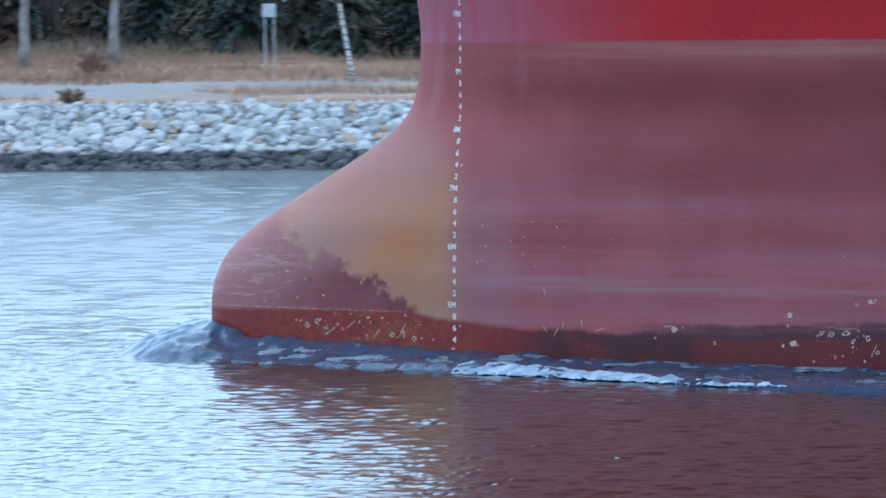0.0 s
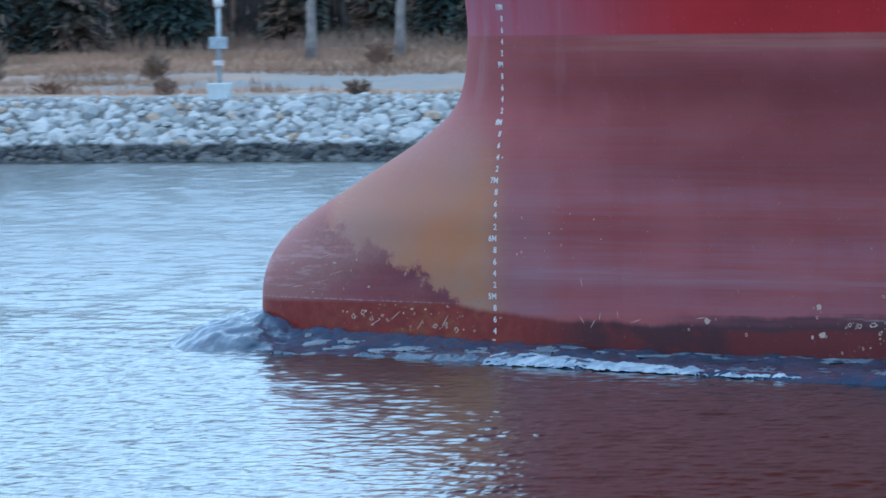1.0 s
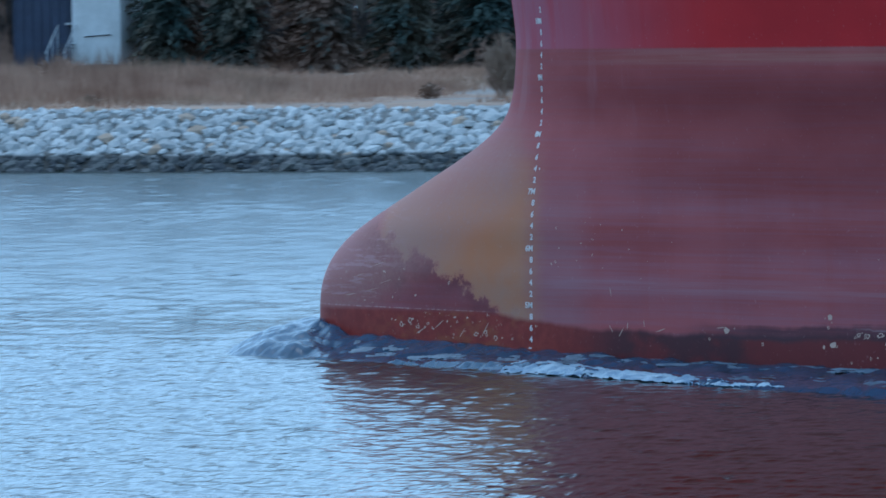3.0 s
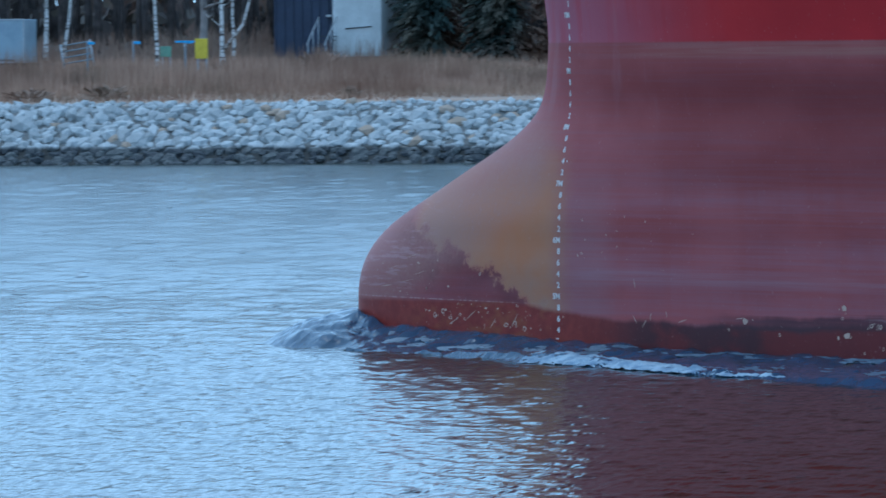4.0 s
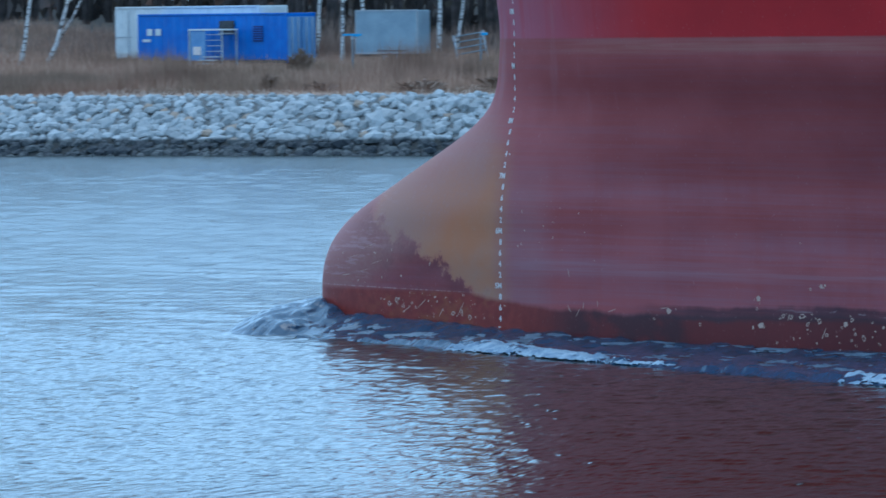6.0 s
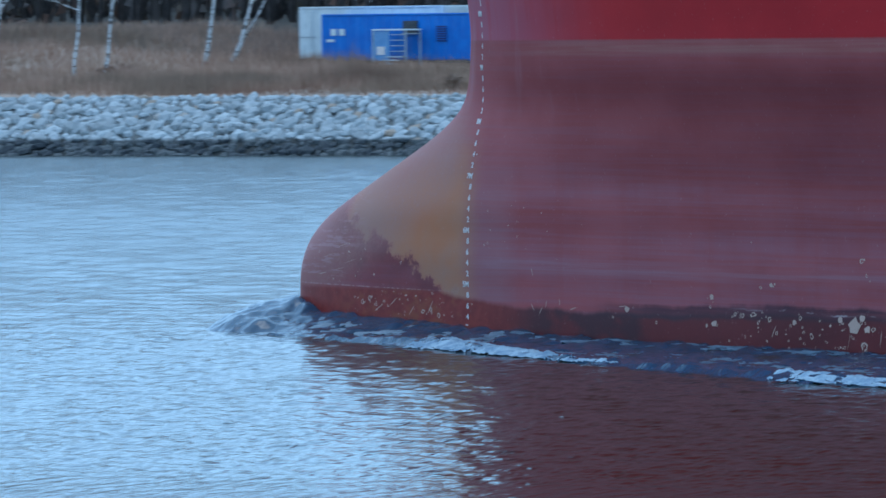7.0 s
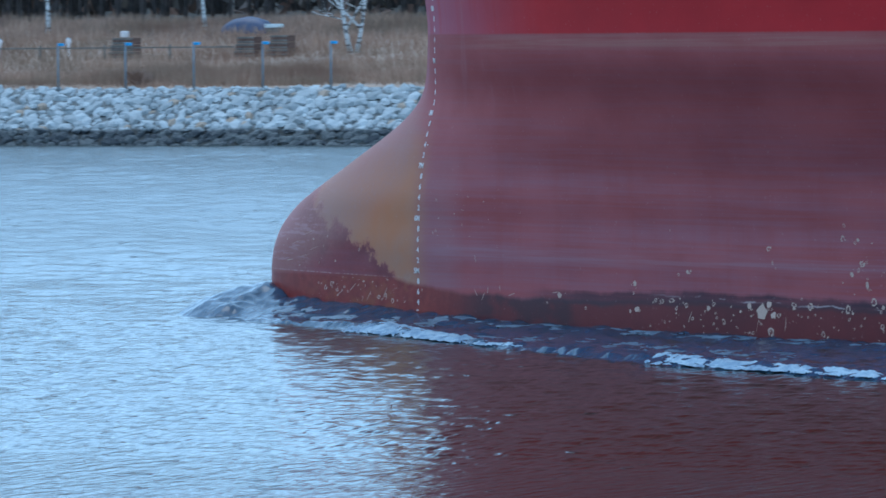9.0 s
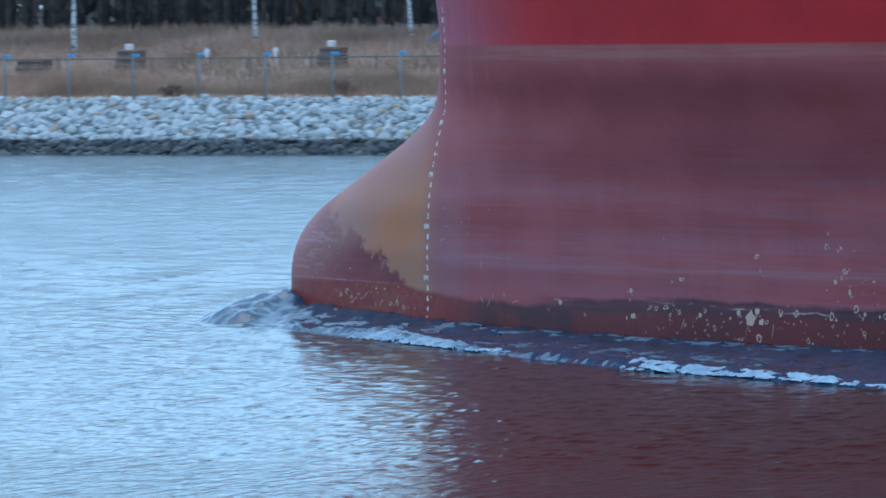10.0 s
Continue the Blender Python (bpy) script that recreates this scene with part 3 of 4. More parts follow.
def build_ship():
    ship = thing("ship", "red ship's bow with bulb, faded antifouling, rust and draught marks", "ship", ship_pose(0))
    zs = list(np.arange(-3, 6.3, 0.125)) + list(np.arange(6.5, 17.1, 0.5))
    us = [0.0] + [(i / 110) ** 2.2 * 76 for i in range(1, 111)]
    verts, faces = [], []
    for side in (-1, 1):
        for z in zs:
            tip = smooth_at(z, TIP_Z, TIP_X)
            verts += [(tip + xi, KEEL_Y + side * half_beam(xi, z), z) for xi in us]
    w, n = len(us), len(zs) * len(us)
    for r in range(len(zs) - 1):
        for c in range(w - 1):
            q = (r * w + c, r * w + c + 1, r * w + w + c + 1, r * w + w + c)
            faces.append(q)
            faces.append(tuple(i + n for i in q[::-1]))
    stern = [r * w + w - 1 for r in range(len(zs))]
    faces.append(stern + [i + n for i in stern[::-1]])
    me = solid(verts, faces, HULL, True)
    bm = bmesh.new()
    bm.from_mesh(me)
    bmesh.ops.remove_doubles(bm, verts=bm.verts[:], dist=0.0005)
    bmesh.ops.recalc_face_normals(bm, faces=bm.faces[:])
    bm.to_mesh(me)
    bm.free()
    part("hull", me, ship)
    top = (len(zs) - 1) * w
    deck = [Vector(verts[top + c]) - Vector((0, 0, 1.0)) for c in range(2, w)] + [Vector(verts[n + top + c]) - Vector((0, 0, 1.0)) for c in range(w - 1, 1, -1)]
    part("deck", solid([((v.x + 0.25), KEEL_Y + (v.y - KEEL_Y) * 0.96, v.z) for v in deck], [range(len(deck))], plain("deck_paint", (0.10, 0.16, 0.11), (0.14, 0.20, 0.14))), ship, "green painted deck")
    # draught marks, decimetre figures between the metre figures
    made = {}
    for k in range(44, 104, 2):
        z = k / 10 - 4.2
        text = f"{k // 10}M" if k % 10 == 0 else str(k % 10)
        if text not in made:
            made[text] = glyphs(text)
        part("draught_mark", made[text], ship, f"white painted figure {text}", on_hull(0.11 + 0.008 * z, z, 0.006))
    part("draught_mark", box(0.07, 0.02, 0.004, WHITE, 0), ship, "short white dash", on_hull(0.06, 0.05, 0.006))
    part("draught_mark", box(0.03, 0.03, 0.004, WHITE, 0), ship, "small white dot", on_hull(0.20, 3.2, 0.006))
    # bare flakes in the paint: x, z, size, long and narrow or not
    rng = random.Random(5)
    flakes = [chip_shape(rng, i % 3 != 1) for i in range(9)]
    marks = ((6.15, .75, .060), (6.12, .58, .045), (6.21, .29, .085), (7.1, 1.74, .03), (4.12, .47, .07), (4.83, .26, .04), (6.7, .47, .05), (6.88, .45, .06),
             (7.12, .48, .07), (7.24, .34, .05), (7.5, .40, .05), (7.66, .17, .05), (6.56, .0, .03), (3.77, .32, .025), (8.06, .37, .07), (8.46, .14, .08),
             (9.42, .36, .15), (9.7, .30, .11), (9.64, .0, .09), (10.6, .48, .10), (10.9, .0, .08), (11.5, .46, .10), (12.1, .60, .09), (9.2, -.03, .05))
    more = ((12.3, .19, .06), (11.4, 1.68, .09), (9.6, 1.47, .05), (9.7, 1.22, .05), (7.3, .95, .04), (7.55, 1.0, .05), (11.6, 1.07, .08), (11.85, 1.26, .08), (11.95, .9, .07),
            (.62, 2.17, .03), (.52, 1.54, .025), (-2.75, .39, .06), (-2.55, .47, .06), (-2.38, .36, .05), (-2.05, .34, .04), (-.68, .2, .05), (-1.1, .26, .06), (.19, .44, .03),
            (-1.68, 1.16, .04), (-.9, .3, .05), (8.2, .45, .05), (10.2, .5, .08), (9.1, .45, .06), (12.8, .5, .07))
    for x, z, size in marks + more:
        for k in range(1 if size < 0.05 else 3):
            ox, oz = (0, 0) if k == 0 else (rng.gauss(0, size * 1.5), rng.gauss(0, size))
            s = size * (1 if k == 0 else rng.uniform(0.25, 0.6))
            part("paint_chip", rng.choice(flakes), ship, "", on_hull(x + ox, z + oz, 0.006) @ Matrix.Diagonal((s * rng.uniform(.6, 1.1), s * rng.uniform(.6, 1.1), 1, 1)) @ pose(0, 0, 0, 0, 0, rng.uniform(0, 360)))
    # small specks: the rubbed stretch aft, the smear above it and the wetted bulb
    for count, x0, x1, z0, z1, big in ((55, 6.5, 13.5, -0.10, 0.50, 0.032), (14, 11.6, 12.8, 0.6, 1.8, 0.032), (34, -3.0, -0.2, 0.16, 0.62, 0.026), (16, 0.4, 3.2, 1.3, 2.3, 0.022), (14, -4.2, -2.4, 0.7, 1.5, 0.024)):
        for k in range(count):
            s = big * rng.uniform(0.3, 1.0)
            part("paint_chip", rng.choice(flakes), ship, "", on_hull(rng.uniform(x0, x1), rng.uniform(z0, z1), 0.005) @ Matrix.Diagonal((s * rng.uniform(.7, 1.8), s * rng.uniform(.5, 1.1), 1, 1)) @ pose(0, 0, 0, 0, 0, rng.uniform(0, 360)))
    # long thin scratches
    for x, z, ln, ang in ((1.76, 1.08, .17, 100), (1.76, .44, .18, -55), (1.97, .38, .2, 55), (2.1, .5, .14, 80), (2.44, .55, .12, 100), (2.78, .44, .25, 15), (4.0, .52, .22, 5), (-.9, .36, .3, 55), (-1.9, .42, .3, 35),
                          (-2.3, .3, .3, 25), (-3.4, 1.0, .35, 10), (-3.7, 1.25, .4, 12), (-3.3, 1.45, .45, 15), (9.3, .1, .35, 75), (10.0, .15, .3, 80), (7.6, .2, .25, 60), (-1.4, .28, .25, 50), (-3.9, .9, .3, 6), (-3.1, 1.15, .4, 14)):
        sh = solid([(-.5, -.02, 0), (-.1, -.05, 0), (.3, -.03, 0), (.5, .01, 0), (.2, .05, 0), (-.3, .03, 0)], [range(6)], CHIP)
        part("scratch", sh, ship, "", on_hull(x, z, 0.006) @ pose(0, 0, 0, 0, 0, ang) @ Matrix.Diagonal((ln, ln * 1.6 * 0.12 / ln * ln if ln > .3 else .16, 1, 1)))
    return ship


CREST_X = (-6.6, -5.6, -4.2, -2, 1, 5.5, 11.3, 16.5, 19)
CREST_Y = (2.6, 0.9, -0.1, -1.5, -3.8, -8.0, -12.6, -15.8, -17.2)
CREST_H = (0.0, 0.0, 0.0, 0.02, 0.13, 0.05, 0.11, 0.06, 0.03)
SIDE_X = (-4.8, -4.3, -3.8, -2.2, 0, 2.5, 4.4, 8, 19)
SIDE_H = (0.62, 0.47, 0.32, 0.24, 0.18, 0.10, 0.06, 0.05, 0.04)


def beside(x, y):
    """How far a place in the ship's space lies outboard of the near side at the water."""
    return (hull_point(max(x, -4.6), 0.1)[0].y if x > -4.7 else KEEL_Y) - y


def wave_height(x, y):
    """The water the bow heaps up, over the level sheet, in the ship's space."""
    # a low dome pushed along before the tip of the bulb, steep at its rim
    q = ((x + 4.75) / (1.75 if x < -4.75 else 1.0)) ** 2 + ((y - 3.3) / (3.2 if y < 3.3 else 4.0)) ** 2
    hgt = 0.55 * max(0.0, 1 - q) ** 1.15
    # water climbing the side, falling away outboard
    off = beside(x, y)
    if x > -4.8:
        hgt = max(hgt, float(np.interp(x, SIDE_X, SIDE_H)) * math.exp(-(max(off, 0) / 1.0) ** 2))
    # the diverging crest
    c = y - float(np.interp(x, CREST_X, CREST_Y))
    hgt = max(hgt, float(np.interp(x, CREST_X, CREST_H)) * math.exp(-(c / (0.9 if c > 0 else 0.55)) ** 2))
    return hgt * min(1, max(0, (18.5 - x) / 2.5))


def foam_sheet(wave, x0, x1, middle, width, cover, long, seed, thick, mat):
    """Froth as a lumpy sheet on the wave; where it thins it sinks under the water, which leaves ragged holes."""
    step = 0.055
    nx, nv = int((x1 - x0) / step), 34
    verts, raised, faces = [], [], []
    for i in range(nx + 1):
        x = x0 + i * step
        u = i / nx
        for j in range(nv + 1):
            v = (j / nv - 0.5) * 2
            y = middle(x) + v * width(u)
            lump = noise.fractal((x * 6.5 / long, y * 4.0, seed), 0.6, 2.1, 5)
            h = cover(u) * (1 - v * v) + 1.5 * lump * (1 - v ** 4) - 0.72
            raised.append(h)
            verts.append((x, y, WATER_Z + wave_height(x, y) + min(h, 1.4) * thick + 0.015))
    w = nv + 1
    for i in range(nx):
        for j in range(nv):
            q = (i * w + j, i * w + w + j, i * w + w + j + 1, i * w + j + 1)
            if max(raised[k] for k in q) > -0.25:
                faces.append(q)
    part("foam", solid(verts, faces, mat, True), wave, "white broken foam")


def build_bow_wave():
    wave = thing("bow_wave", "dark blue bow wave curling round the bulb with white foam", "wave", ship_pose(0))
    xs, ys = np.arange(-7.5, 19.0, 0.09), np.arange(-18.5, 8.0, 0.10)
    verts, faces = [], []
    for y in ys:
        for x in xs:
            hgt = wave_height(x, y)
            off = beside(x, y)
            inside = 1.0 if x > -5 and off > -0.5 and y > float(np.interp(x, CREST_X, CREST_Y)) - 0.3 else 0.0
            stir = min(1, max(hgt * 5, inside))
            rip = 0.040 * noise.noise((x * 1.6, y * 0.8, 0.5)) + 0.060 * noise.noise((x * 2.4, y * 1.9, 4.0)) + 0.055 * noise.noise((x * 4.2, y * 3.2, 9.0))
            verts.append((x, y, WATER_Z - 0.05 + hgt + stir * min(1, max(0, (18.5 - x) / 2)) * (rip + 0.06)))
    w = len(xs)
    for r in range(len(ys) - 1):
        for c in range(w - 1):
            if max(verts[i][2] for i in (r * w + c, r * w + c + 1, r * w + w + c)) > WATER_Z - 0.03:
                faces.append((r * w + c, r * w + c + 1, r * w + w + c + 1, r * w + w + c))
    # the blue of the reflected sky is part of this material's base colour
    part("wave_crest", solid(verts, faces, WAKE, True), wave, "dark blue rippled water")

    def crest(x):
        return float(np.interp(x, CREST_X, CREST_Y))

    def side(x):
        return hull_point(x, 0)[0].y

    # the breaking crest beside the marks, the second crest aft, threads between them and along the side
    foam_sheet(wave, 0.6, 6.6, lambda x: crest(x) - 0.1, lambda u: 0.80 - 0.60 * u, lambda u: min(1, u * 9) * (1.12 - 0.5 * u), 3.0, 1.0, 0.045, FOAM)
    foam_sheet(wave, 10.6, 18.0, lambda x: crest(x) - 0.1, lambda u: 0.65 - 0.5 * u, lambda u: min(1, u * 6) * (1.1 - 0.65 * u), 3.0, 5.0, 0.045, FOAM)
    foam_sheet(wave, -3.6, 1.6, lambda x: side(x) - 1.2, lambda u: 0.8, lambda u: 0.06, 6.0, 9.0, 0.03, FROTH)
    foam_sheet(wave, 1.0, 17.0, lambda x: side(x) - 0.5, lambda u: 0.5, lambda u: 0.10, 6.0, 13.0, 0.03, FROTH)
    foam_sheet(wave, 4.0, 12.5, lambda x: 0.4 * side(x) + 0.6 * crest(x), lambda u: 1.5, lambda u: 0.14, 6.0, 17.0, 0.04, FROTH)
    return wave


# ---- trees and growth ----
def limb(rng, start, way, length, r, verts, faces, depth):
    """A crooked tapered limb with smaller ones on it."""
    pts, p, d = [], Vector(start), Vector(way).normalized()
    n = 5 if depth == 2 else 4
    for i in range(n):
        pts.append(p.copy())
        d = (d + Vector((rng.gauss(0, .16), rng.gauss(0, .16), rng.gauss(0.05, .10)))).normalized()
        p = p + d * length / (n - 1)
    v, f = tube_data(pts, [r * (1 - 0.75 * i / (n - 1)) for i in range(n)], 5 if depth > 1 else 3, len(verts))
    verts += v
    faces += f
    if depth > 0:
        for k in range(4):
            i = rng.randrange(1, n)
            side = (d + Vector((rng.gauss(0, .9), rng.gauss(0, .9), rng.uniform(0, .6)))).normalized()
            limb(rng, pts[i], side, length * rng.uniform(.35, .6), r * 0.45, verts, faces, depth - 1)


def build_tree(name, label, at, top, r, mat, seed, bend=0.0, height=11.0, fork=0.0, low=3.2):
    """A leafless tree: tapered trunk through at and top (the lean over 4 m), limbs and twigs."""
    rng = random.Random(seed)
    x, y = at
    z = land(x, y) - 0.15
    tree = thing(name, label, "tree", pose(x, y, z), "birches on the bank" if mat is BIRCH else "")
    pts, n = [], 9
    for i in range(n):
        u = i / (n - 1)
        h = u * height
        pts.append((top * h / 4 + bend * math.sin(min(h / 4, 1.6) * 1.6) + rng.gauss(0, 0.03) * (i > 0), rng.gauss(0, 0.05), h))
    part("trunk", tube(pts, [r * (1.25 - 0.35 * min(1, i)) * (1 - 0.85 * i / (n - 1)) for i in range(n)], 9, mat), tree)
    verts, faces = [], []
    for k in range(11):
        h = rng.uniform(low, height * 0.95)
        i = min(n - 2, int(h / height * (n - 1)))
        a = Vector(pts[i]).lerp(Vector(pts[i + 1]), h / height * (n - 1) - i)
        ang = rng.uniform(0, 6.28)
        limb(rng, a, (math.cos(ang), math.sin(ang), rng.uniform(.2, 1.0)), rng.uniform(1.2, 2.6) * (1.15 - h / height * .6), r * 0.32, verts, faces, 2)
    if fork:
        limb(rng, pts[1], (fork, 0.1, 1.0), 7.0, r * 0.7, verts, faces, 2)
    part("crown", solid(verts, faces, mat, True), tree, "bare crooked branches")
    return tree


def conifer_meshes(seed, height, radius):
    rng = random.Random(seed)
    verts, faces = [], []
    for k in range(430):
        u = rng.random() ** 1.15
        z = 0.15 + u * (height - 0.4)
        reach = radius * (1 - u) ** 0.7 * rng.uniform(0.5, 1.2) + 0.15
        ang = rng.uniform(0, 6.283)
        d = Vector((math.cos(ang), math.sin(ang), 0))
        s = Vector((-d.y, d.x, 0))
        for j in range(20):
            q = (j + rng.random()) / 20
            c = d * reach * q + s * rng.gauss(0, 0.22) * (1.2 - q) + Vector((0, 0, z - reach * 0.30 * q * q + rng.gauss(0, 0.06)))
            wd = rng.uniform(0.05, 0.12)
            base = len(verts)
            verts += [c - s * wd, c + s * wd + Vector((0, 0, rng.gauss(0, 0.08))), c + d * rng.uniform(0.14, 0.30) - Vector((0, 0, rng.uniform(.02, .22))), c - d * 0.1 + Vector((0, 0, rng.uniform(.02, .12)))]
            faces += [(base, base + 2, base + 3), (base + 1, base + 3, base + 2)]
    crown = solid(verts, faces, NEEDLE)
    trunk = tube([(0, 0, -0.2), (0.03, 0, height * 0.5), (0, 0, height)], [0.17, 0.11, 0.02], 7, BARK)
    return trunk, crown


def build_conifers():
    rng = random.Random(12)
    kinds = []
    for seed, height, radius in ((1, 9.0, 2.3), (2, 11.0, 2.7), (3, 7.0, 2.0)):
        trunk, crown = conifer_meshes(seed, height, radius)
        tree = thing("conifer", "dark green conifer with drooping boughs", "tree", pose(-42 - seed, 296, land(-42 - seed, 296)), "conifers at the wood's edge")
        part("trunk", trunk, tree)
        part("crown", crown, tree, "dense dark needles")
        kinds.append(tree)
    spots = [(-40.5, 297), (-47.5, 294), (-50, 298), (-52.8, 295), (-55.5, 299), (-70.5, 297), (-73, 300), (-75.5, 295), (-78, 299), (-80.3, 294), (-82.5, 298), (-84.5, 294), (-86.6, 300), (-88.2, 293), (-90.3, 297), (-92.6, 293),
             (-94.7, 298), (-96.8, 294.5), (-98.4, 299), (-37.5, 299), (-34.5, 296), (-66, 303), (-62, 305), (-58.5, 303)]
    for i, (x, y) in enumerate(spots):
        copy_thing(kinds[rng.randrange(3)], pose(x, y, land(x, y) - 0.1, 0, 0, rng.uniform(0, 360)))


def build_woods():
    """The wood behind: trunks past counting, undergrowth and boughs."""
    rng = np.random.default_rng(9)
    verts, faces = [], []
    for k in range(2600):
        x = rng.uniform(-300, 20)
        y = (312 if x < -134 else 303) + rng.random() ** 1.3 * 110
        r = rng.uniform(0.07, 0.24)
        z = land(x, y) - 0.3
        t = rng.uniform(9, 16)
        lx = rng.normal(0, 0.35)
        v, f = tube_data([(x, y, z), (x + lx * .4, y, z + t * .4), (x + lx, y, z + t)], [r * 1.2, r * .8, r * .2], 5, len(verts))
        verts += v
        faces += f
    thing("wood_trunks", "dense dark leafless wood behind the bank", "wood", kind="stuff", me=solid(verts, faces, BARK, True))
    n = 85000
    x, y = rng.uniform(-330, 30, n), 316 + rng.random(n) * 110
    z = 4.0 + rng.random(n) ** 1.3 * 13
    c = np.stack([x, y, z], 1)
    tri = c[:, None, :] + rng.normal(0, 1, (n, 3, 3)) * np.array([0.30, 0.3, 0.55])
    thing("wood_boughs", "bare brown boughs deep in the wood", "wood", kind="stuff", me=solid(tri.reshape(-1, 3).tolist(), np.arange(n * 3).reshape(-1, 3).tolist(), BARETWIG))
    n = 30000
    x = rng.uniform(-230, -20, n)
    y = shore(x) + 36 + rng.random(n) * 14
    z = np.array([land(a, b) for a, b in zip(x, y)])
    hgt = rng.uniform(0.5, 1.9, n) * np.where(x > -98, 0.6, np.where(x < -143, 0.42, 1.0)) * (0.6 + 0.7 * (np.sin(x * 0.5) * np.sin(x * 0.17 + 1) + 1) / 2)
    lx = rng.normal(0, 0.35, n)
    wd = rng.uniform(0.015, 0.045, n)
    tri = np.stack([np.stack([x - wd, y, z], 1), np.stack([x + wd, y, z], 1), np.stack([x + lx, y, z + hgt], 1)], 1)
    thing("undergrowth", "brown twiggy undergrowth at the wood's edge", "undergrowth", kind="stuff", me=solid(tri.reshape(-1, 3).tolist(), np.arange(n * 3).reshape(-1, 3).tolist(), TWIG))


def build_grass():
    rng = np.random.default_rng(3)
    n = 165000
    x = rng.uniform(-205, -22, n)
    s = 5.9 + rng.random(n) ** 0.8 * np.where(x < -136, 44, 31)
    y = shore(x) + s
    keep = np.array([noise.noise((a * 0.10, b * 0.28, 7.0)) + 0.25 * noise.noise((a * 0.7, b * 0.9, 1.0)) for a, b in zip(x, y)])
    sparse = np.clip((x + 95) / 20, 0, 1)           # thinner growth along the sandy stretch
    ok = keep > -0.42 + 0.62 * sparse * (s < 20)
    x, y, s, keep = x[ok], y[ok], s[ok], keep[ok]
    n = len(x)
    z = np.array([land(a, b) for a, b in zip(x, y)]) - 0.03
    hgt = rng.uniform(0.25, 0.75, n) * (1 + 0.8 * np.clip(keep + 0.1, 0, 0.6)) * np.where(s < 8, 0.6, 1.0) * np.where(x > -90, 0.6, 1.0)
    lx, ly = rng.normal(0, 0.16, n), rng.normal(0, 0.16, n)
    wd = rng.uniform(0.010, 0.028, n)
    tri = np.stack([np.stack([x - wd, y, z], 1), np.stack([x + wd, y, z], 1), np.stack([x + lx, y + ly, z + hgt], 1)], 1)
    thing("dry_grass", "tan dry grass and reeds along the bank", "grass", kind="stuff", me=solid(tri.reshape(-1, 3).tolist(), np.arange(n * 3).reshape(-1, 3).tolist(), STRAW))


def build_brush():
    """Tall dead stems in drifts before the posts, boards and containers."""
    rng = np.random.default_rng(14)
    drifts = ((-141, -124, 281, 1.1), (-133, -127, 279, 1.2), (-126, -121, 283, 1.7), (-121, -112, 281, 0.6), (-112.5, -108, 282, 2.3), (-109, -103, 283.5, 1.7), (-105, -97, 283.5, 1.8),
              (-101, -94, 283, 2.0), (-97, -86, 283, 1.6), (-160, -140, 280, 1.2), (-185, -158, 281, 1.0), (-88, -76, 284, 1.2))
    tri = []
    for x0, x1, y0, top in drifts:
        n = int(520 * (x1 - x0))
        u = rng.random(n)
        x = x0 + (x1 - x0) * u + rng.normal(0, 0.5, n)
        y = y0 - 9 + rng.normal(0, 1.6, n)
        clump = 0.55 + 0.45 * np.array([noise.noise((a * 0.55, b * 0.6, top)) for a, b in zip(x, y)])
        h = 1.6 * top * np.clip(clump, 0.2, 1.2) * (1 - (2 * u - 1) ** 4) * rng.uniform(0.35, 1.0, n)
        z = np.array([land(a, b) for a, b in zip(x, y)]) - 0.05
        lx, wd = rng.normal(0, 0.18, n), rng.uniform(0.012, 0.030, n)
        tri.append(np.stack([np.stack([x - wd, y, z], 1), np.stack([x + wd, y, z], 1), np.stack([x + lx, y, z + h], 1)], 1))
    tri = np.concatenate(tri)
    thing("dead_stems", "drifts of tall brown dead stems on the bank", "undergrowth", kind="stuff", me=solid(tri.reshape(-1, 3).tolist(), np.arange(len(tri) * 3).reshape(-1, 3).tolist(), STRAW))


def build_shrub(x, y, w, h, seed, label="reddish-brown leafless shrub in dry grass"):
    rng = random.Random(seed)
    shrub = thing("shrub", label, "shrub", pose(x, y, land(x, y) - 0.05), "shrubs on the bank")
    for name, count, up in (("root_brush", 26, 1.0), ("brush", int(130 * h + 60), 1.0)):
        verts, faces = [], []
        for k in range(count):
            a, r = rng.uniform(0, 6.283), rng.random() ** 0.6 * w / 2
            top = Vector((math.cos(a) * r, math.sin(a) * r, h * up * rng.uniform(0.25, 1.0) * (1 - 0.3 * (2 * r / w))))
            foot = Vector((top.x * 0.35, top.y * 0.35, 0)) if name == "root_brush" else top * rng.uniform(0.4, 0.8)
            t = 0.018 if name == "root_brush" else 0.014
            base = len(verts)
            verts += [foot - Vector((t, 0, 0)), foot + Vector((t, 0, 0)), foot.lerp(top, .6) + Vector((rng.gauss(0, .06) + t, 0, 0)), top + Vector((rng.gauss(0, .1), rng.gauss(0, .1), 0)), foot.lerp(top, .6) + Vector((rng.gauss(0, .06) - t, 0, 0))]
            faces += [(base, base + 1, base + 2, base + 4), (base + 4, base + 2, base + 3)]
        part(name, solid(verts, faces, TWIG), shrub)


# ---- things on the bank ----
def container_side(length, height, depth, step, mat):
    """A corrugated steel wall standing along x."""
    verts, faces, n = [], [], int(length / step)
    for i in range(n + 1):
        x = -length / 2 + i * length / n
        d = depth if (i // 2) % 2 else 0
        verts += [(x, d, 0), (x, d, height)]
    faces = [(2 * i, 2 * i + 2, 2 * i + 3, 2 * i + 1) for i in range(n)]
    return solid(verts, faces, mat)


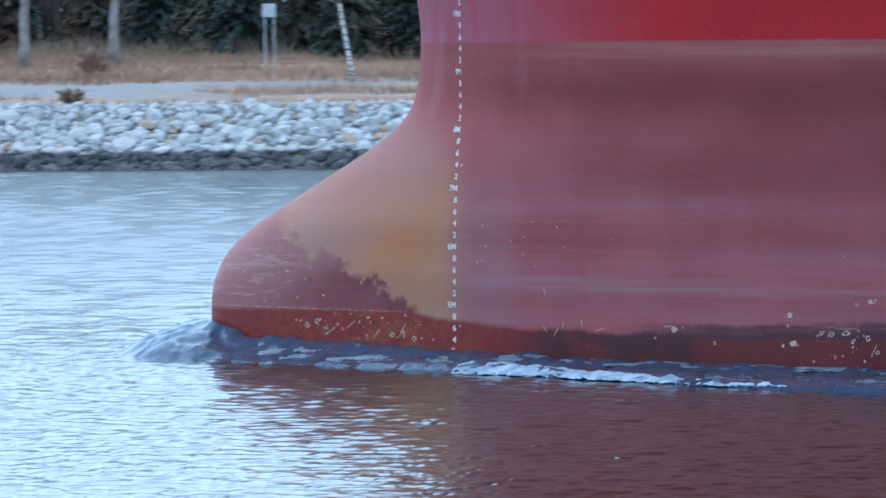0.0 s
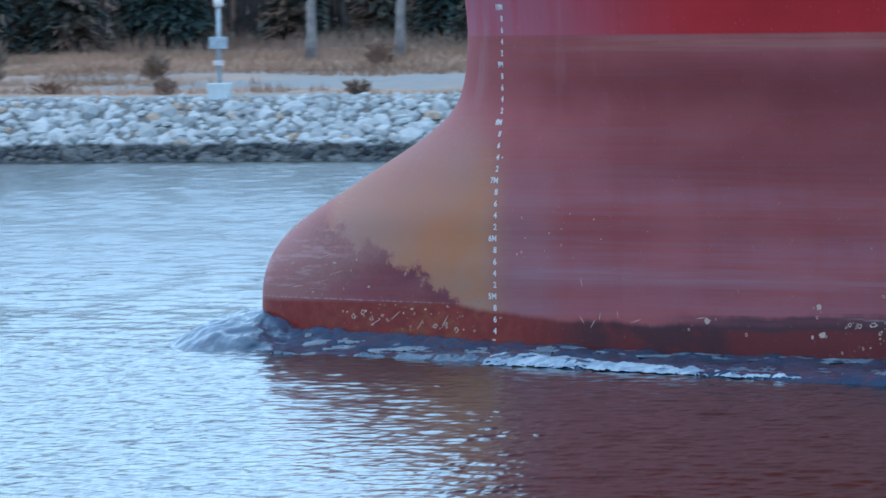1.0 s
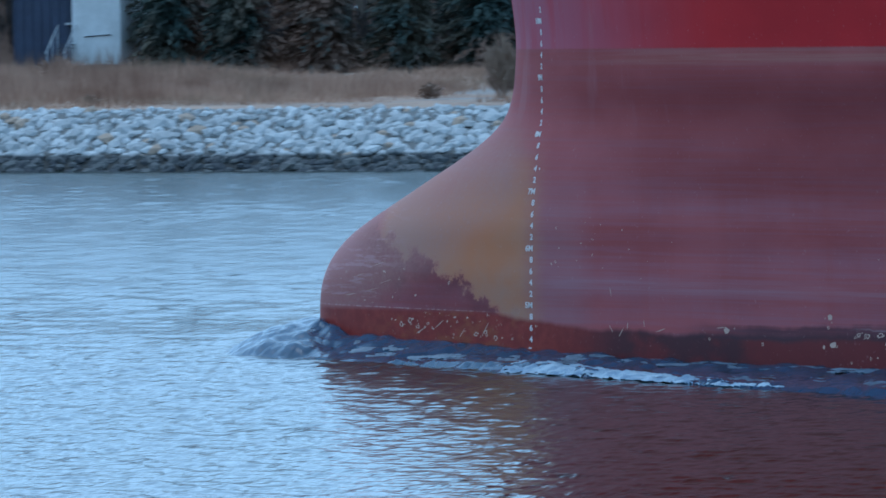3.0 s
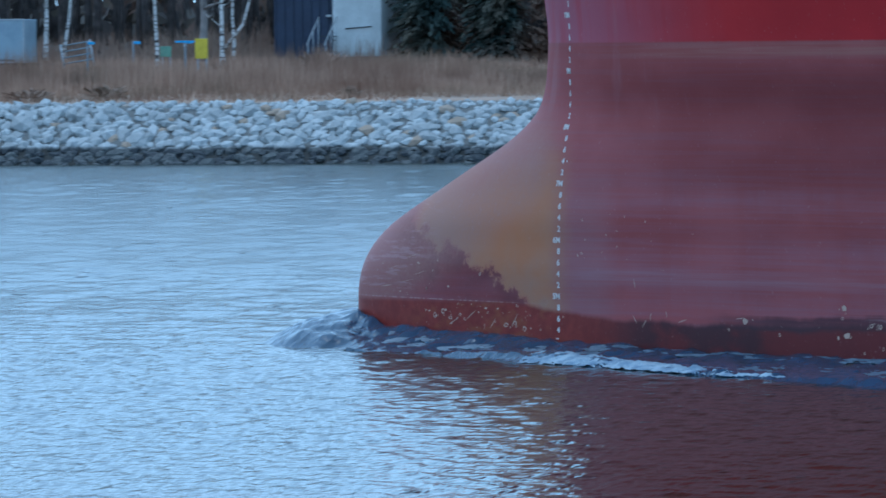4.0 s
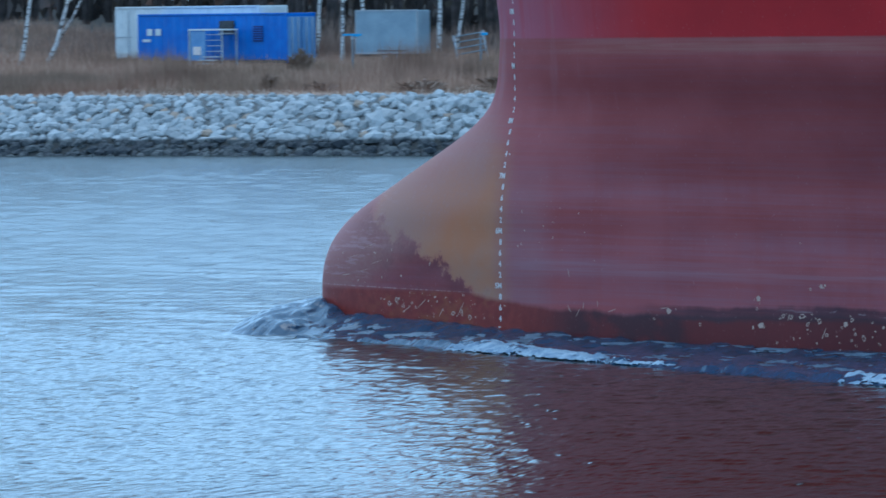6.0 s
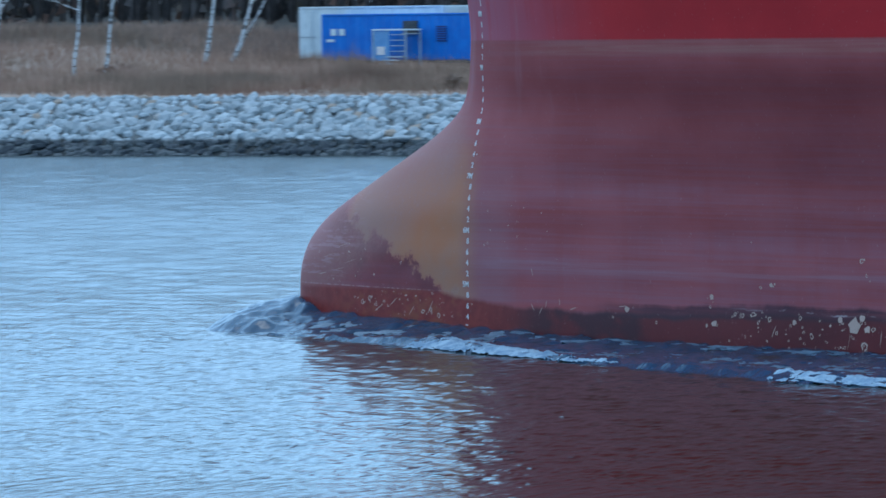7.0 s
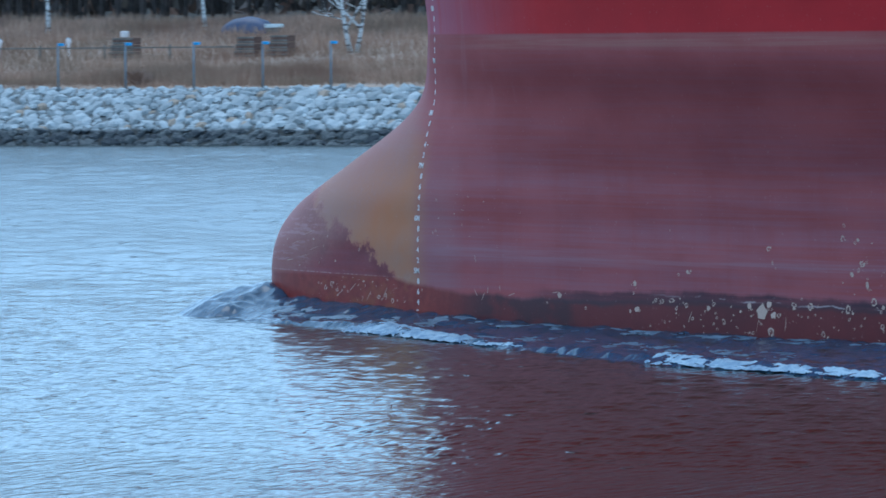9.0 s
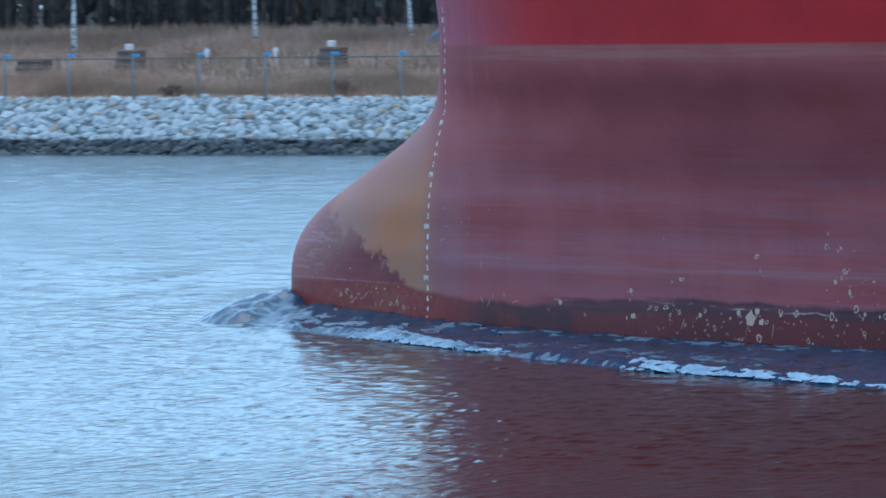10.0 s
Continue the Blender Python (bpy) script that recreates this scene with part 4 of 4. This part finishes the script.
def build_container(x, y, z, turn, length, height, mat, label, details):
    c = thing("container", label, "container", pose(x, y, z, 0, 0, turn), "containers by the wood")
    w = 2.44
    part("floor_frame", box(length, w, 0.16, DARK, 0.02), c, "dark steel base frame")
    part("body", box(length - 0.1, w - 0.12, height - 0.22, mat, 0.02, (0, 0, 0.16)), c)
    part("side_wall", container_side(length - 0.24, height - 0.35, 0.035, 0.14, mat), c, "", pose(0, -w / 2 + 0.01, 0.2))
    for sx in (-1, 1):
        for sy in (-1, 1):
            part("corner_post", box(0.14, 0.14, height, mat, 0.02), c, "", pose(sx * (length / 2 - 0.07), sy * (w / 2 - 0.07), 0))
    for sy in (-1, 1):
        part("top_rail", box(length - 0.28, 0.1, 0.1, mat, 0.02), c, "", pose(0, sy * (w / 2 - 0.05), height - 0.1))
    part("roof", box(length - 0.2, w - 0.2, 0.05, mat, 0.01), c, "", pose(0, 0, height - 0.06))
    f = -w / 2 - 0.03
    if details:
        win = part("window", box(0.95, 0.05, 0.62, DARK, 0.01), c, "dark window", pose(1.0, f, 1.55))
        part("frame", box(1.03, 0.03, 0.06, GALV, 0.01), win, "", pose(0, -0.02, -0.06))
        part("vent", box(0.62, 0.05, 0.8, plain("dark_blue_vent", (0.01, 0.02, 0.10), (0.015, 0.03, 0.14)), 0.01), c, "dark louvred vent", pose(3.0, f, 1.1))
        for k in range(6):
            part("slat", box(0.6, 0.03, 0.03, BLUE, 0.005), c, "", pose(3.0, f - 0.03, 1.18 + k * 0.12))
        for dx in (-4.0, -3.45):
            part("plate", box(0.36, 0.02, 0.34, PALE, 0.005), c, "small white plate", pose(dx, f, 1.45))
        part("notice", box(0.5, 0.02, 0.14, PALE, 0.005), c, "thin white notice strip", pose(-4.2, f, 1.12))
        e = length / 2 + 0.02
        for sy in (-0.6, 0.6):
            part("door", box(0.05, 1.1, height - 0.4, LIGHTBLUE, 0.02), c, "blue steel door", pose(e, sy, 0.2))
            for dy in (-0.25, 0.25):
                part("lock_bar", tube([(0, 0, 0), (0, 0, height - 0.5)], [0.025, 0.025], 7, GALV), c, "steel locking bar", pose(e + 0.06, sy + dy, 0.25))
    else:
        part("door_seam", box(0.03, 0.02, height - 0.5, GALV, 0.005), c, "", pose(-length / 2 + 0.9, f, 0.25))
        part("rail", box(1.0, 0.02, 0.05, GALV, 0.005), c, "", pose(-length / 2 + 0.6, f, 1.25))
    return c


def build_porch(x, y, z, turn):
    """The glazed entrance lean-to before the blue container."""
    p = thing("entrance_porch", "pale blue metal entrance porch with steps and rails", "porch", pose(x, y, z, 0, 0, turn))
    part("roof", box(2.2, 1.3, 0.08, PALE, 0.02), p, "pale flat roof", pose(0, 0, 1.78))
    for sx in (-1.05, 1.05):
        for sy in (-0.6, 0.6):
            part("post", box(0.07, 0.07, 1.78, GALV, 0.01), p, "", pose(sx, sy, 0))
    part("panel", box(1.0, 0.05, 1.5, LIGHTBLUE, 0.01), p, "pale blue panel", pose(-0.55, -0.55, 0.25))
    part("sign_plate", box(0.5, 0.03, 0.42, WHITE, 0.01), p, "white notice", pose(-0.55, -0.6, 0.55))
    for k in range(5):
        part("rail", tube([(0, 0, 0), (0.95, 0, 0)], [0.02, 0.02], 6, GALV), p, "steel rail", pose(0.05, -0.6, 0.45 + k * 0.28))
    for k in range(3):
        part("step", box(1.0, 0.3, 0.06, GALV, 0.01), p, "", pose(0.5, -0.75 - 0.3 * k, 0.42 - 0.17 * k))


def wheel(parent, x, y, z, r):
    wl = part("wheel", tube([(0, -0.1, 0), (0, 0.1, 0)], [r, r], 20, DARK), parent, "black rubber tyre", pose(x, y, z))
    part("rim", tube([(0, -0.12, 0), (0, -0.1, 0)], [r * .55, r * .55], 14, GALV), wl)


def build_trailer(x, y, z, turn):
    t = thing("box_trailer", "grey box trailer parked in dry grass", "trailer", pose(x, y, z, 0, 0, turn))
    part("chassis", box(3.2, 1.7, 0.14, DARK, 0.02), t, "dark steel chassis", pose(0, 0, 0.42))
    part("body", box(3.3, 2.0, 2.2, GREYBOX, 0.05), t, "", pose(0, 0, 0.57))
    part("edge_rail", box(3.34, 0.06, 0.06, GALV, 0.01), t, "", pose(0, -1.01, 2.73))
    part("edge_rail", box(3.34, 0.06, 0.08, GALV, 0.01), t, "", pose(0, -1.01, 0.56))
    part("corner_trim", box(0.06, 0.06, 2.15, GALV, 0.01), t, "", pose(1.64, -1.0, 0.6))
    part("corner_trim", box(0.06, 0.06, 2.15, GALV, 0.01), t, "", pose(-1.64, -1.0, 0.6))
    for sx in (-0.1, 0.65):
        for sy in (-0.85, 0.85):
            wheel(t, sx, sy, 0.34, 0.34)
    part("mudguard", box(1.6, 0.25, 0.05, DARK, 0.02), t, "", pose(0.28, -0.9, 0.70))
    part("drawbar", box(1.4, 0.12, 0.1, DARK, 0.02), t, "", pose(2.2, 0, 0.42))
    part("jockey_wheel", tube([(0, 0, 0), (0, 0, 0.6)], [0.05, 0.03], 8, GALV), t, "", pose(2.9, 0, 0.0))


def build_post(x, y, top, bar=False):
    z = land(x, y) - 0.1
    p = thing("marker_post", "grey steel post with cyan reflector at its head", "post", pose(x, y, z), "marker posts on the bank")
    part("shaft", tube([(0, 0, 0), (0, 0, top - z)], [0.05, 0.045], 10, POSTGREY), p)
    part("reflector", box(0.34, 0.10, 0.14, CYAN, 0.03), p, "bright cyan reflector", pose(0.22, -0.05, top - z - 0.16))
    if bar:
        part("crossbar", box(1.0, 0.08, 0.10, CYAN, 0.02), p, "cyan crossbar", pose(0, -0.03, top - z - 0.12))
        part("bracket", box(0.12, 0.12, 0.2, GALV, 0.02), p, "", pose(0, 0, top - z - 0.3))


def build_waterway_sign(x, y):
    z = land(x, y) - 0.1
    s = thing("waterway_sign", "grey mast with two sign boards on a concrete foot", "sign", pose(x, y, z))
    part("foot", box(0.9, 0.9, 0.75, CONCRETE, 0.06), s, "pale concrete foot")
    part("mast", tube([(0, 0, 0.7), (0, 0, 4.6)], [0.11, 0.09], 12, GALV), s)
    part("board", box(0.80, 0.08, 0.52, GALV, 0.02), s, "pale grey board", pose(0, -0.12, 2.22))
    part("board", box(0.46, 0.08, 0.22, WHITE, 0.02), s, "small white board", pose(0, -0.12, 1.50))
    part("lamp_housing", tube([(0, 0, 4.0), (0, 0, 4.1), (0, 0, 4.3), (0, 0, 4.38)], [0.14, 0.20, 0.20, 0.12], 12, WHITE), s, "white lamp housing")
    part("clamp", tube([(0, 0, 2.4), (0, 0, 2.5)], [0.13, 0.13], 12, GALV), s)


def build_buildings():
    b = thing("tower_building", "pale rendered tower with outside steel stairs", "building", pose(-101.6, 299, land(-101.6, 299) - 0.2))
    part("wall", box(2.6, 4.0, 11.0, CONCRETE, 0.05), b)
    part("roof", box(2.9, 4.3, 0.3, DARK, 0.03), b, "", pose(0, 0, 11.0))
    part("plinth", box(2.66, 4.06, 0.5, DARK, 0.02), b)
    win = part("window", box(0.6, 0.05, 0.9, DARK, 0.01), b, "dark window", pose(0.2, -2.02, 6.0))
    part("sill", box(0.7, 0.14, 0.05, GALV, 0.01), win, "", pose(0, -0.05, -0.06))
    part("pipe", tube([(0, 0, 1.9), (1.4, 0, 2.0)], [0.03, 0.03], 6, DARK), b, "", pose(-0.6, -2.08, 0))
    for k in range(7):
        part("stair_tread", box(0.9, 0.26, 0.04, DARK, 0), b, "", pose(-1.5, -2.2 - 0.26 * k, 1.5 - 0.19 * k))
    for sx in (-2.0, -1.05):
        part("handrail", tube([(0, -2.1, 2.5), (0, -4.0, 1.1)], [0.03, 0.03], 6, GALV), b, "steel handrail", pose(sx, 0, 0))
        for k in range(3):
            part("baluster", tube([(0, -2.2 - k * .8, 0.2), (0, -2.2 - k * .8, 2.4 - k * .58)], [0.025, 0.025], 6, GALV), b, "", pose(sx, 0, 0))
    h = thing("dark_shed", "dark blue clad shed beside the tower", "building", pose(-104.4, 300.5, land(-104.4, 300.5) - 0.2))
    part("wall", box(4.0, 5.0, 8.0, WALLDARK, 0.03), h)
    part("roof", box(4.4, 5.4, 0.25, DARK, 0.03), h, "", pose(0, 0, 8.0))
    for k in range(9):
        part("cladding_rib", box(0.07, 0.05, 7.9, WALLDARK, 0.01), h, "", pose(-1.9 + k * 0.475, -2.52, 0))
    part("lamp", box(0.3, 0.15, 0.12, GALV, 0.03), h, "", pose(1.0, -2.6, 2.4))


def build_small_things():
    def board(name, label, x, y, w, hgt, low, mat, legs=True):
        z = land(x, y)
        b = thing(name, label, "sign", pose(x, y, z))
        part("panel", box(w, 0.08, hgt, mat, 0.02), b, "", pose(0, 0, low - z))
        for sx in (-w * .35, w * .35):
            part("leg", box(0.06, 0.06, low - z + 0.1, GALV, 0.01), b, "", pose(sx, 0.08, 0))

    board("notice_board", "yellow board on short legs in the grass", -102.2, 276, 0.62, 0.95, 4.45, YELLOW)
    board("notice_board", "small green board on short legs", -104.0, 276, 0.55, 0.50, 4.55, GREEN)
    board("notice_board", "grey board on tall legs at the wood's edge", -49.4, 283, 0.62, 0.62, 6.25, GALV)
    # stacked pallets and crates
    for x, y, w, n, pale in ((-178.0, 290, 1.5, 3, 1), (-165.3, 290, 1.5, 3, 1), (-157.8, 290, 1.2, 3, 0), (-155.8, 290, 1.2, 3, 0), (-184.2, 290, 1.9, 2, 0)):
        z = land(x, y)
        c = thing("crate_stack", "brown timber crates stacked in dry grass", "crates", pose(x, y, z), "crates on the bank")
        for k in range(n):
            cr = part("crate", box(w * (1 - 0.08 * k), 0.9, 0.34, BRICK, 0.02), c, "", pose(0.05 * k, 0, 0.02 + 0.37 * k))
            for d in (-0.11, 0.11):
                part("slat", box(w * (1 - 0.08 * k) + 0.02, 0.03, 0.09, TIMBER, 0.01), cr, "", pose(0, -0.46, 0.13 + d))
        if pale:
            part("cover", box(0.36, 0.36, 0.34, WHITE, 0.05), c, "white plastic drum", pose(0.15, -0.3, 0.37 * n + 0.02))
    for x, y in ((-173.1, 290), (-168.8, 290)):
        z = land(x, y)
        b = thing("white_bollard", "small white bollard in the grass", "bollard", pose(x, y, z), "white bollards")
        part("post", tube([(0, 0, 0), (0, 0, 0.5), (0, 0, 0.9), (0, 0, 1.0)], [0.05, 0.05, 0.16, 0.10], 10, WHITE), b)
        part("cap", tube([(0, 0, 1.0), (0, 0, 1.06)], [0.12, 0.06], 10, GALV), b)
    # blue tarpaulin over a heap, with a white plank beside it
    tx, ty = -163.2, 300
    t = thing("tarpaulin_heap", "dark blue tarpaulin over a low heap by the wood", "tarpaulin", pose(tx, ty, land(tx, ty) - 0.05))
    rows = []
    for i in range(9):
        v = i / 8
        for j in range(17):
            u = j / 16
            hgt = 0.95 * (math.sin(math.pi * u) ** 0.3) * (math.sin(math.pi * v) ** 0.5) + 0.06 * noise.noise((u * 6, v * 5, 2.0))
            rows.append((-1.5 + 3.0 * u, -0.8 + 1.6 * v, max(hgt, 0)))
    part("sheet", solid(rows, [(i * 17 + j, i * 17 + j + 1, i * 17 + j + 18, i * 17 + j + 17) for i in range(8) for j in range(16)], plain("blue_tarpaulin", (0.012, 0.022, 0.060), (0.020, 0.036, 0.085), 2.0, 0.5), True), t)
    part("plank", box(1.1, 0.2, 0.2, PALE, 0.02), t, "pale plank", pose(1.9, -0.6, 0.35))
    part("trestle", box(0.9, 0.15, 0.35, TIMBER, 0.02), t, "timber trestle", pose(1.9, -0.6, 0.0))
    # low timber rail
    f = thing("timber_rail", "long weathered timber rail on short posts", "fence", pose(-168, 289, land(-168, 289)))
    for k in range(8):
        part("post", box(0.10, 0.10, 0.95, TIMBER, 0.01), f, "", pose(-22 + k * 4, 0, -0.15))
        part("rail", box(3.96, 0.05, 0.07, TIMBER, 0.01), f, "", pose(-20 + k * 4, -0.08, 0.62))
    g = thing("field_gate", "grey steel gate leaning among birches", "gate", pose(-113.9, 290, land(-113.9, 290) + 0.3, 0, -9, 0))
    for k in range(4):
        part("bar", tube([(-0.8, 0, 0), (0.8, 0, 0)], [0.035, 0.035], 7, POSTGREY), g, "", pose(0, 0, 0.35 + k * 0.3))
    for sx in (-0.8, 0.8):
        part("stile", tube([(0, 0, 0), (0, 0, 1.35)], [0.04, 0.04], 7, GALV), g, "", pose(sx, 0, 0))


build_water()
build_ground()
SHIP = build_ship()
BOW_WAVE = build_bow_wave()
build_buildings()
build_container(-128.0, 291.5, 3.85, -14, 9.6, 2.55, BLUE, "blue steel office container with door end and plates", True)
build_container(-130.6, 294.2, 3.95, -14, 9.4, 2.85, PALE, "cream white container standing behind a blue one", False)
build_porch(-127.6, 288.9, 3.75, -14)
build_trailer(-119.0, 292, land(-119.0, 292), 3)
build_waterway_sign(-60.5, 262)
for x in (-170.6, -166.7, -162.8, -158.9, -155.0, -151.1, -147.2, -143.3, -139.5):
    build_post(x, shore(x) + 5.2, 4.78)
for x, bar in ((-117.9, True), (-111.1, False), (-108.7, False), (-106.0, True)):
    build_post(x, 284, 5.32, bar)
build_small_things()
for args in (
        ("birch", "white birch with dark scars, standing by the stones", (-140.5, 278), 0.36, 0.10, BIRCH, 21, 0.05),
        ("birch", "white birch with dark scars, leaning a little", (-138.9, 278), 0.62, 0.10, BIRCH, 22, 0.05),
        ("birch", "white birch leaning over dry grass", (-139.9, 292), 0.60, 0.13, BIRCH, 23, 0.10),
        ("birch", "white birch with a curved stem and a low side branch", (-138.4, 292), 1.1, 0.13, BIRCH, 24, 0.25, 11, 0.9),
        ("birch", "white birch with several stems from one foot", (-151.7, 290), -0.45, 0.13, BIRCH, 25, -0.2, 11, 0.55, 1.0),
        ("birch", "white birch with a crooked second stem", (-151.4, 290.2), 0.5, 0.12, BIRCH, 26, 0.1, 11, -0.7, 1.0),
        ("birch", "slim white birch beside a grey trailer", (-118.1, 296), 0.05, 0.14, BIRCH, 27, 0.0),
        ("birch", "slim white birch with a forked stem", (-117.2, 296), 0.45, 0.11, BIRCH, 28, 0.1),
        ("birch", "slim white birch among dark trunks", (-109.7, 290), -0.1, 0.11, BIRCH, 29, 0.0),
        ("birch", "slim white birch behind containers", (-122.6, 297), -0.3, 0.12, BIRCH, 30, 0.1),
        ("birch", "white birch forking near its foot", (-104.4, 285), -0.1, 0.13, BIRCH, 31, 0.0, 11, 0.8, 2.0),
        ("birch", "slim white birch behind containers", (-126.6, 300), 0.35, 0.13, BIRCH, 39, 0.0),
        ("birch", "slim white birch between container and trailer", (-121.4, 291), 0.05, 0.11, BIRCH, 40, 0.0),
        ("birch", "slim white birch before dark trunks", (-107.2, 294), 0.1, 0.10, BIRCH, 41, 0.0),
        ("tree", "grey-barked tree at the wood's edge", (-61.6, 286), 0.1, 0.30, GREYBARK, 32, 0.0),
        ("tree", "grey-barked tree at the wood's edge", (-57.4, 286), 0.25, 0.28, GREYBARK, 33, 0.0),
        ("birch", "thin pale birch leaning before dark conifers", (-44.5, 277), -0.6, 0.11, BIRCH, 34, -0.1),
        ("tree", "grey-barked tree among undergrowth", (-108.0, 292), 0.05, 0.26, GREYBARK, 35, 0.0),
        ("birch", "pale birch deep in the wood", (-176.0, 300), 0.1, 0.14, BIRCH, 36, 0.0),
        ("birch", "pale birch deep in the wood", (-186.5, 298), -0.1, 0.16, BIRCH, 37, 0.0),
        ("birch", "pale birch deep in the wood", (-167.0, 302), -0.3, 0.12, BIRCH, 38, 0.0)):
    build_tree(*args)
for i, (x, y, w, hgt) in enumerate(((-72.8, 269, 2.0, 3.3), (-66.5, 275, 1.6, 1.6), (-63.5, 264.5, 1.3, 1.0), (-54.8, 263.8, 1.4, 0.9), (-57.5, 282, 1.8, 1.6), (-76.5, 270, 1.2, .9), (-99.0, 284, 2.6, 1.8), (-102.5, 280, 2.0, 1.4),
                                    (-119.8, 282, 1.6, 1.5), (-107.0, 266, 3.0, .8), (-112.5, 267, 2.0, .7), (-104.0, 268, 2.6, .9), (-115.5, 268, .9, .9), (-152.0, 268, 1.6, 1.2), (-162.0, 268, 1.8, .9), (-138.0, 278, 2.4, 1.4), (-92.0, 268, 1.4, .7), (-69.0, 266, 2.2, .8))):
    build_shrub(x, y, w, hgt, 50 + i)
build_conifers()
build_woods()
build_brush()
build_grass()
build_revetment()


def motions():
    for mover in (SHIP, BOW_WAVE):
        walk(mover, [(t / 2, ship_pose(t / 2)) for t in range(21)])


motions()
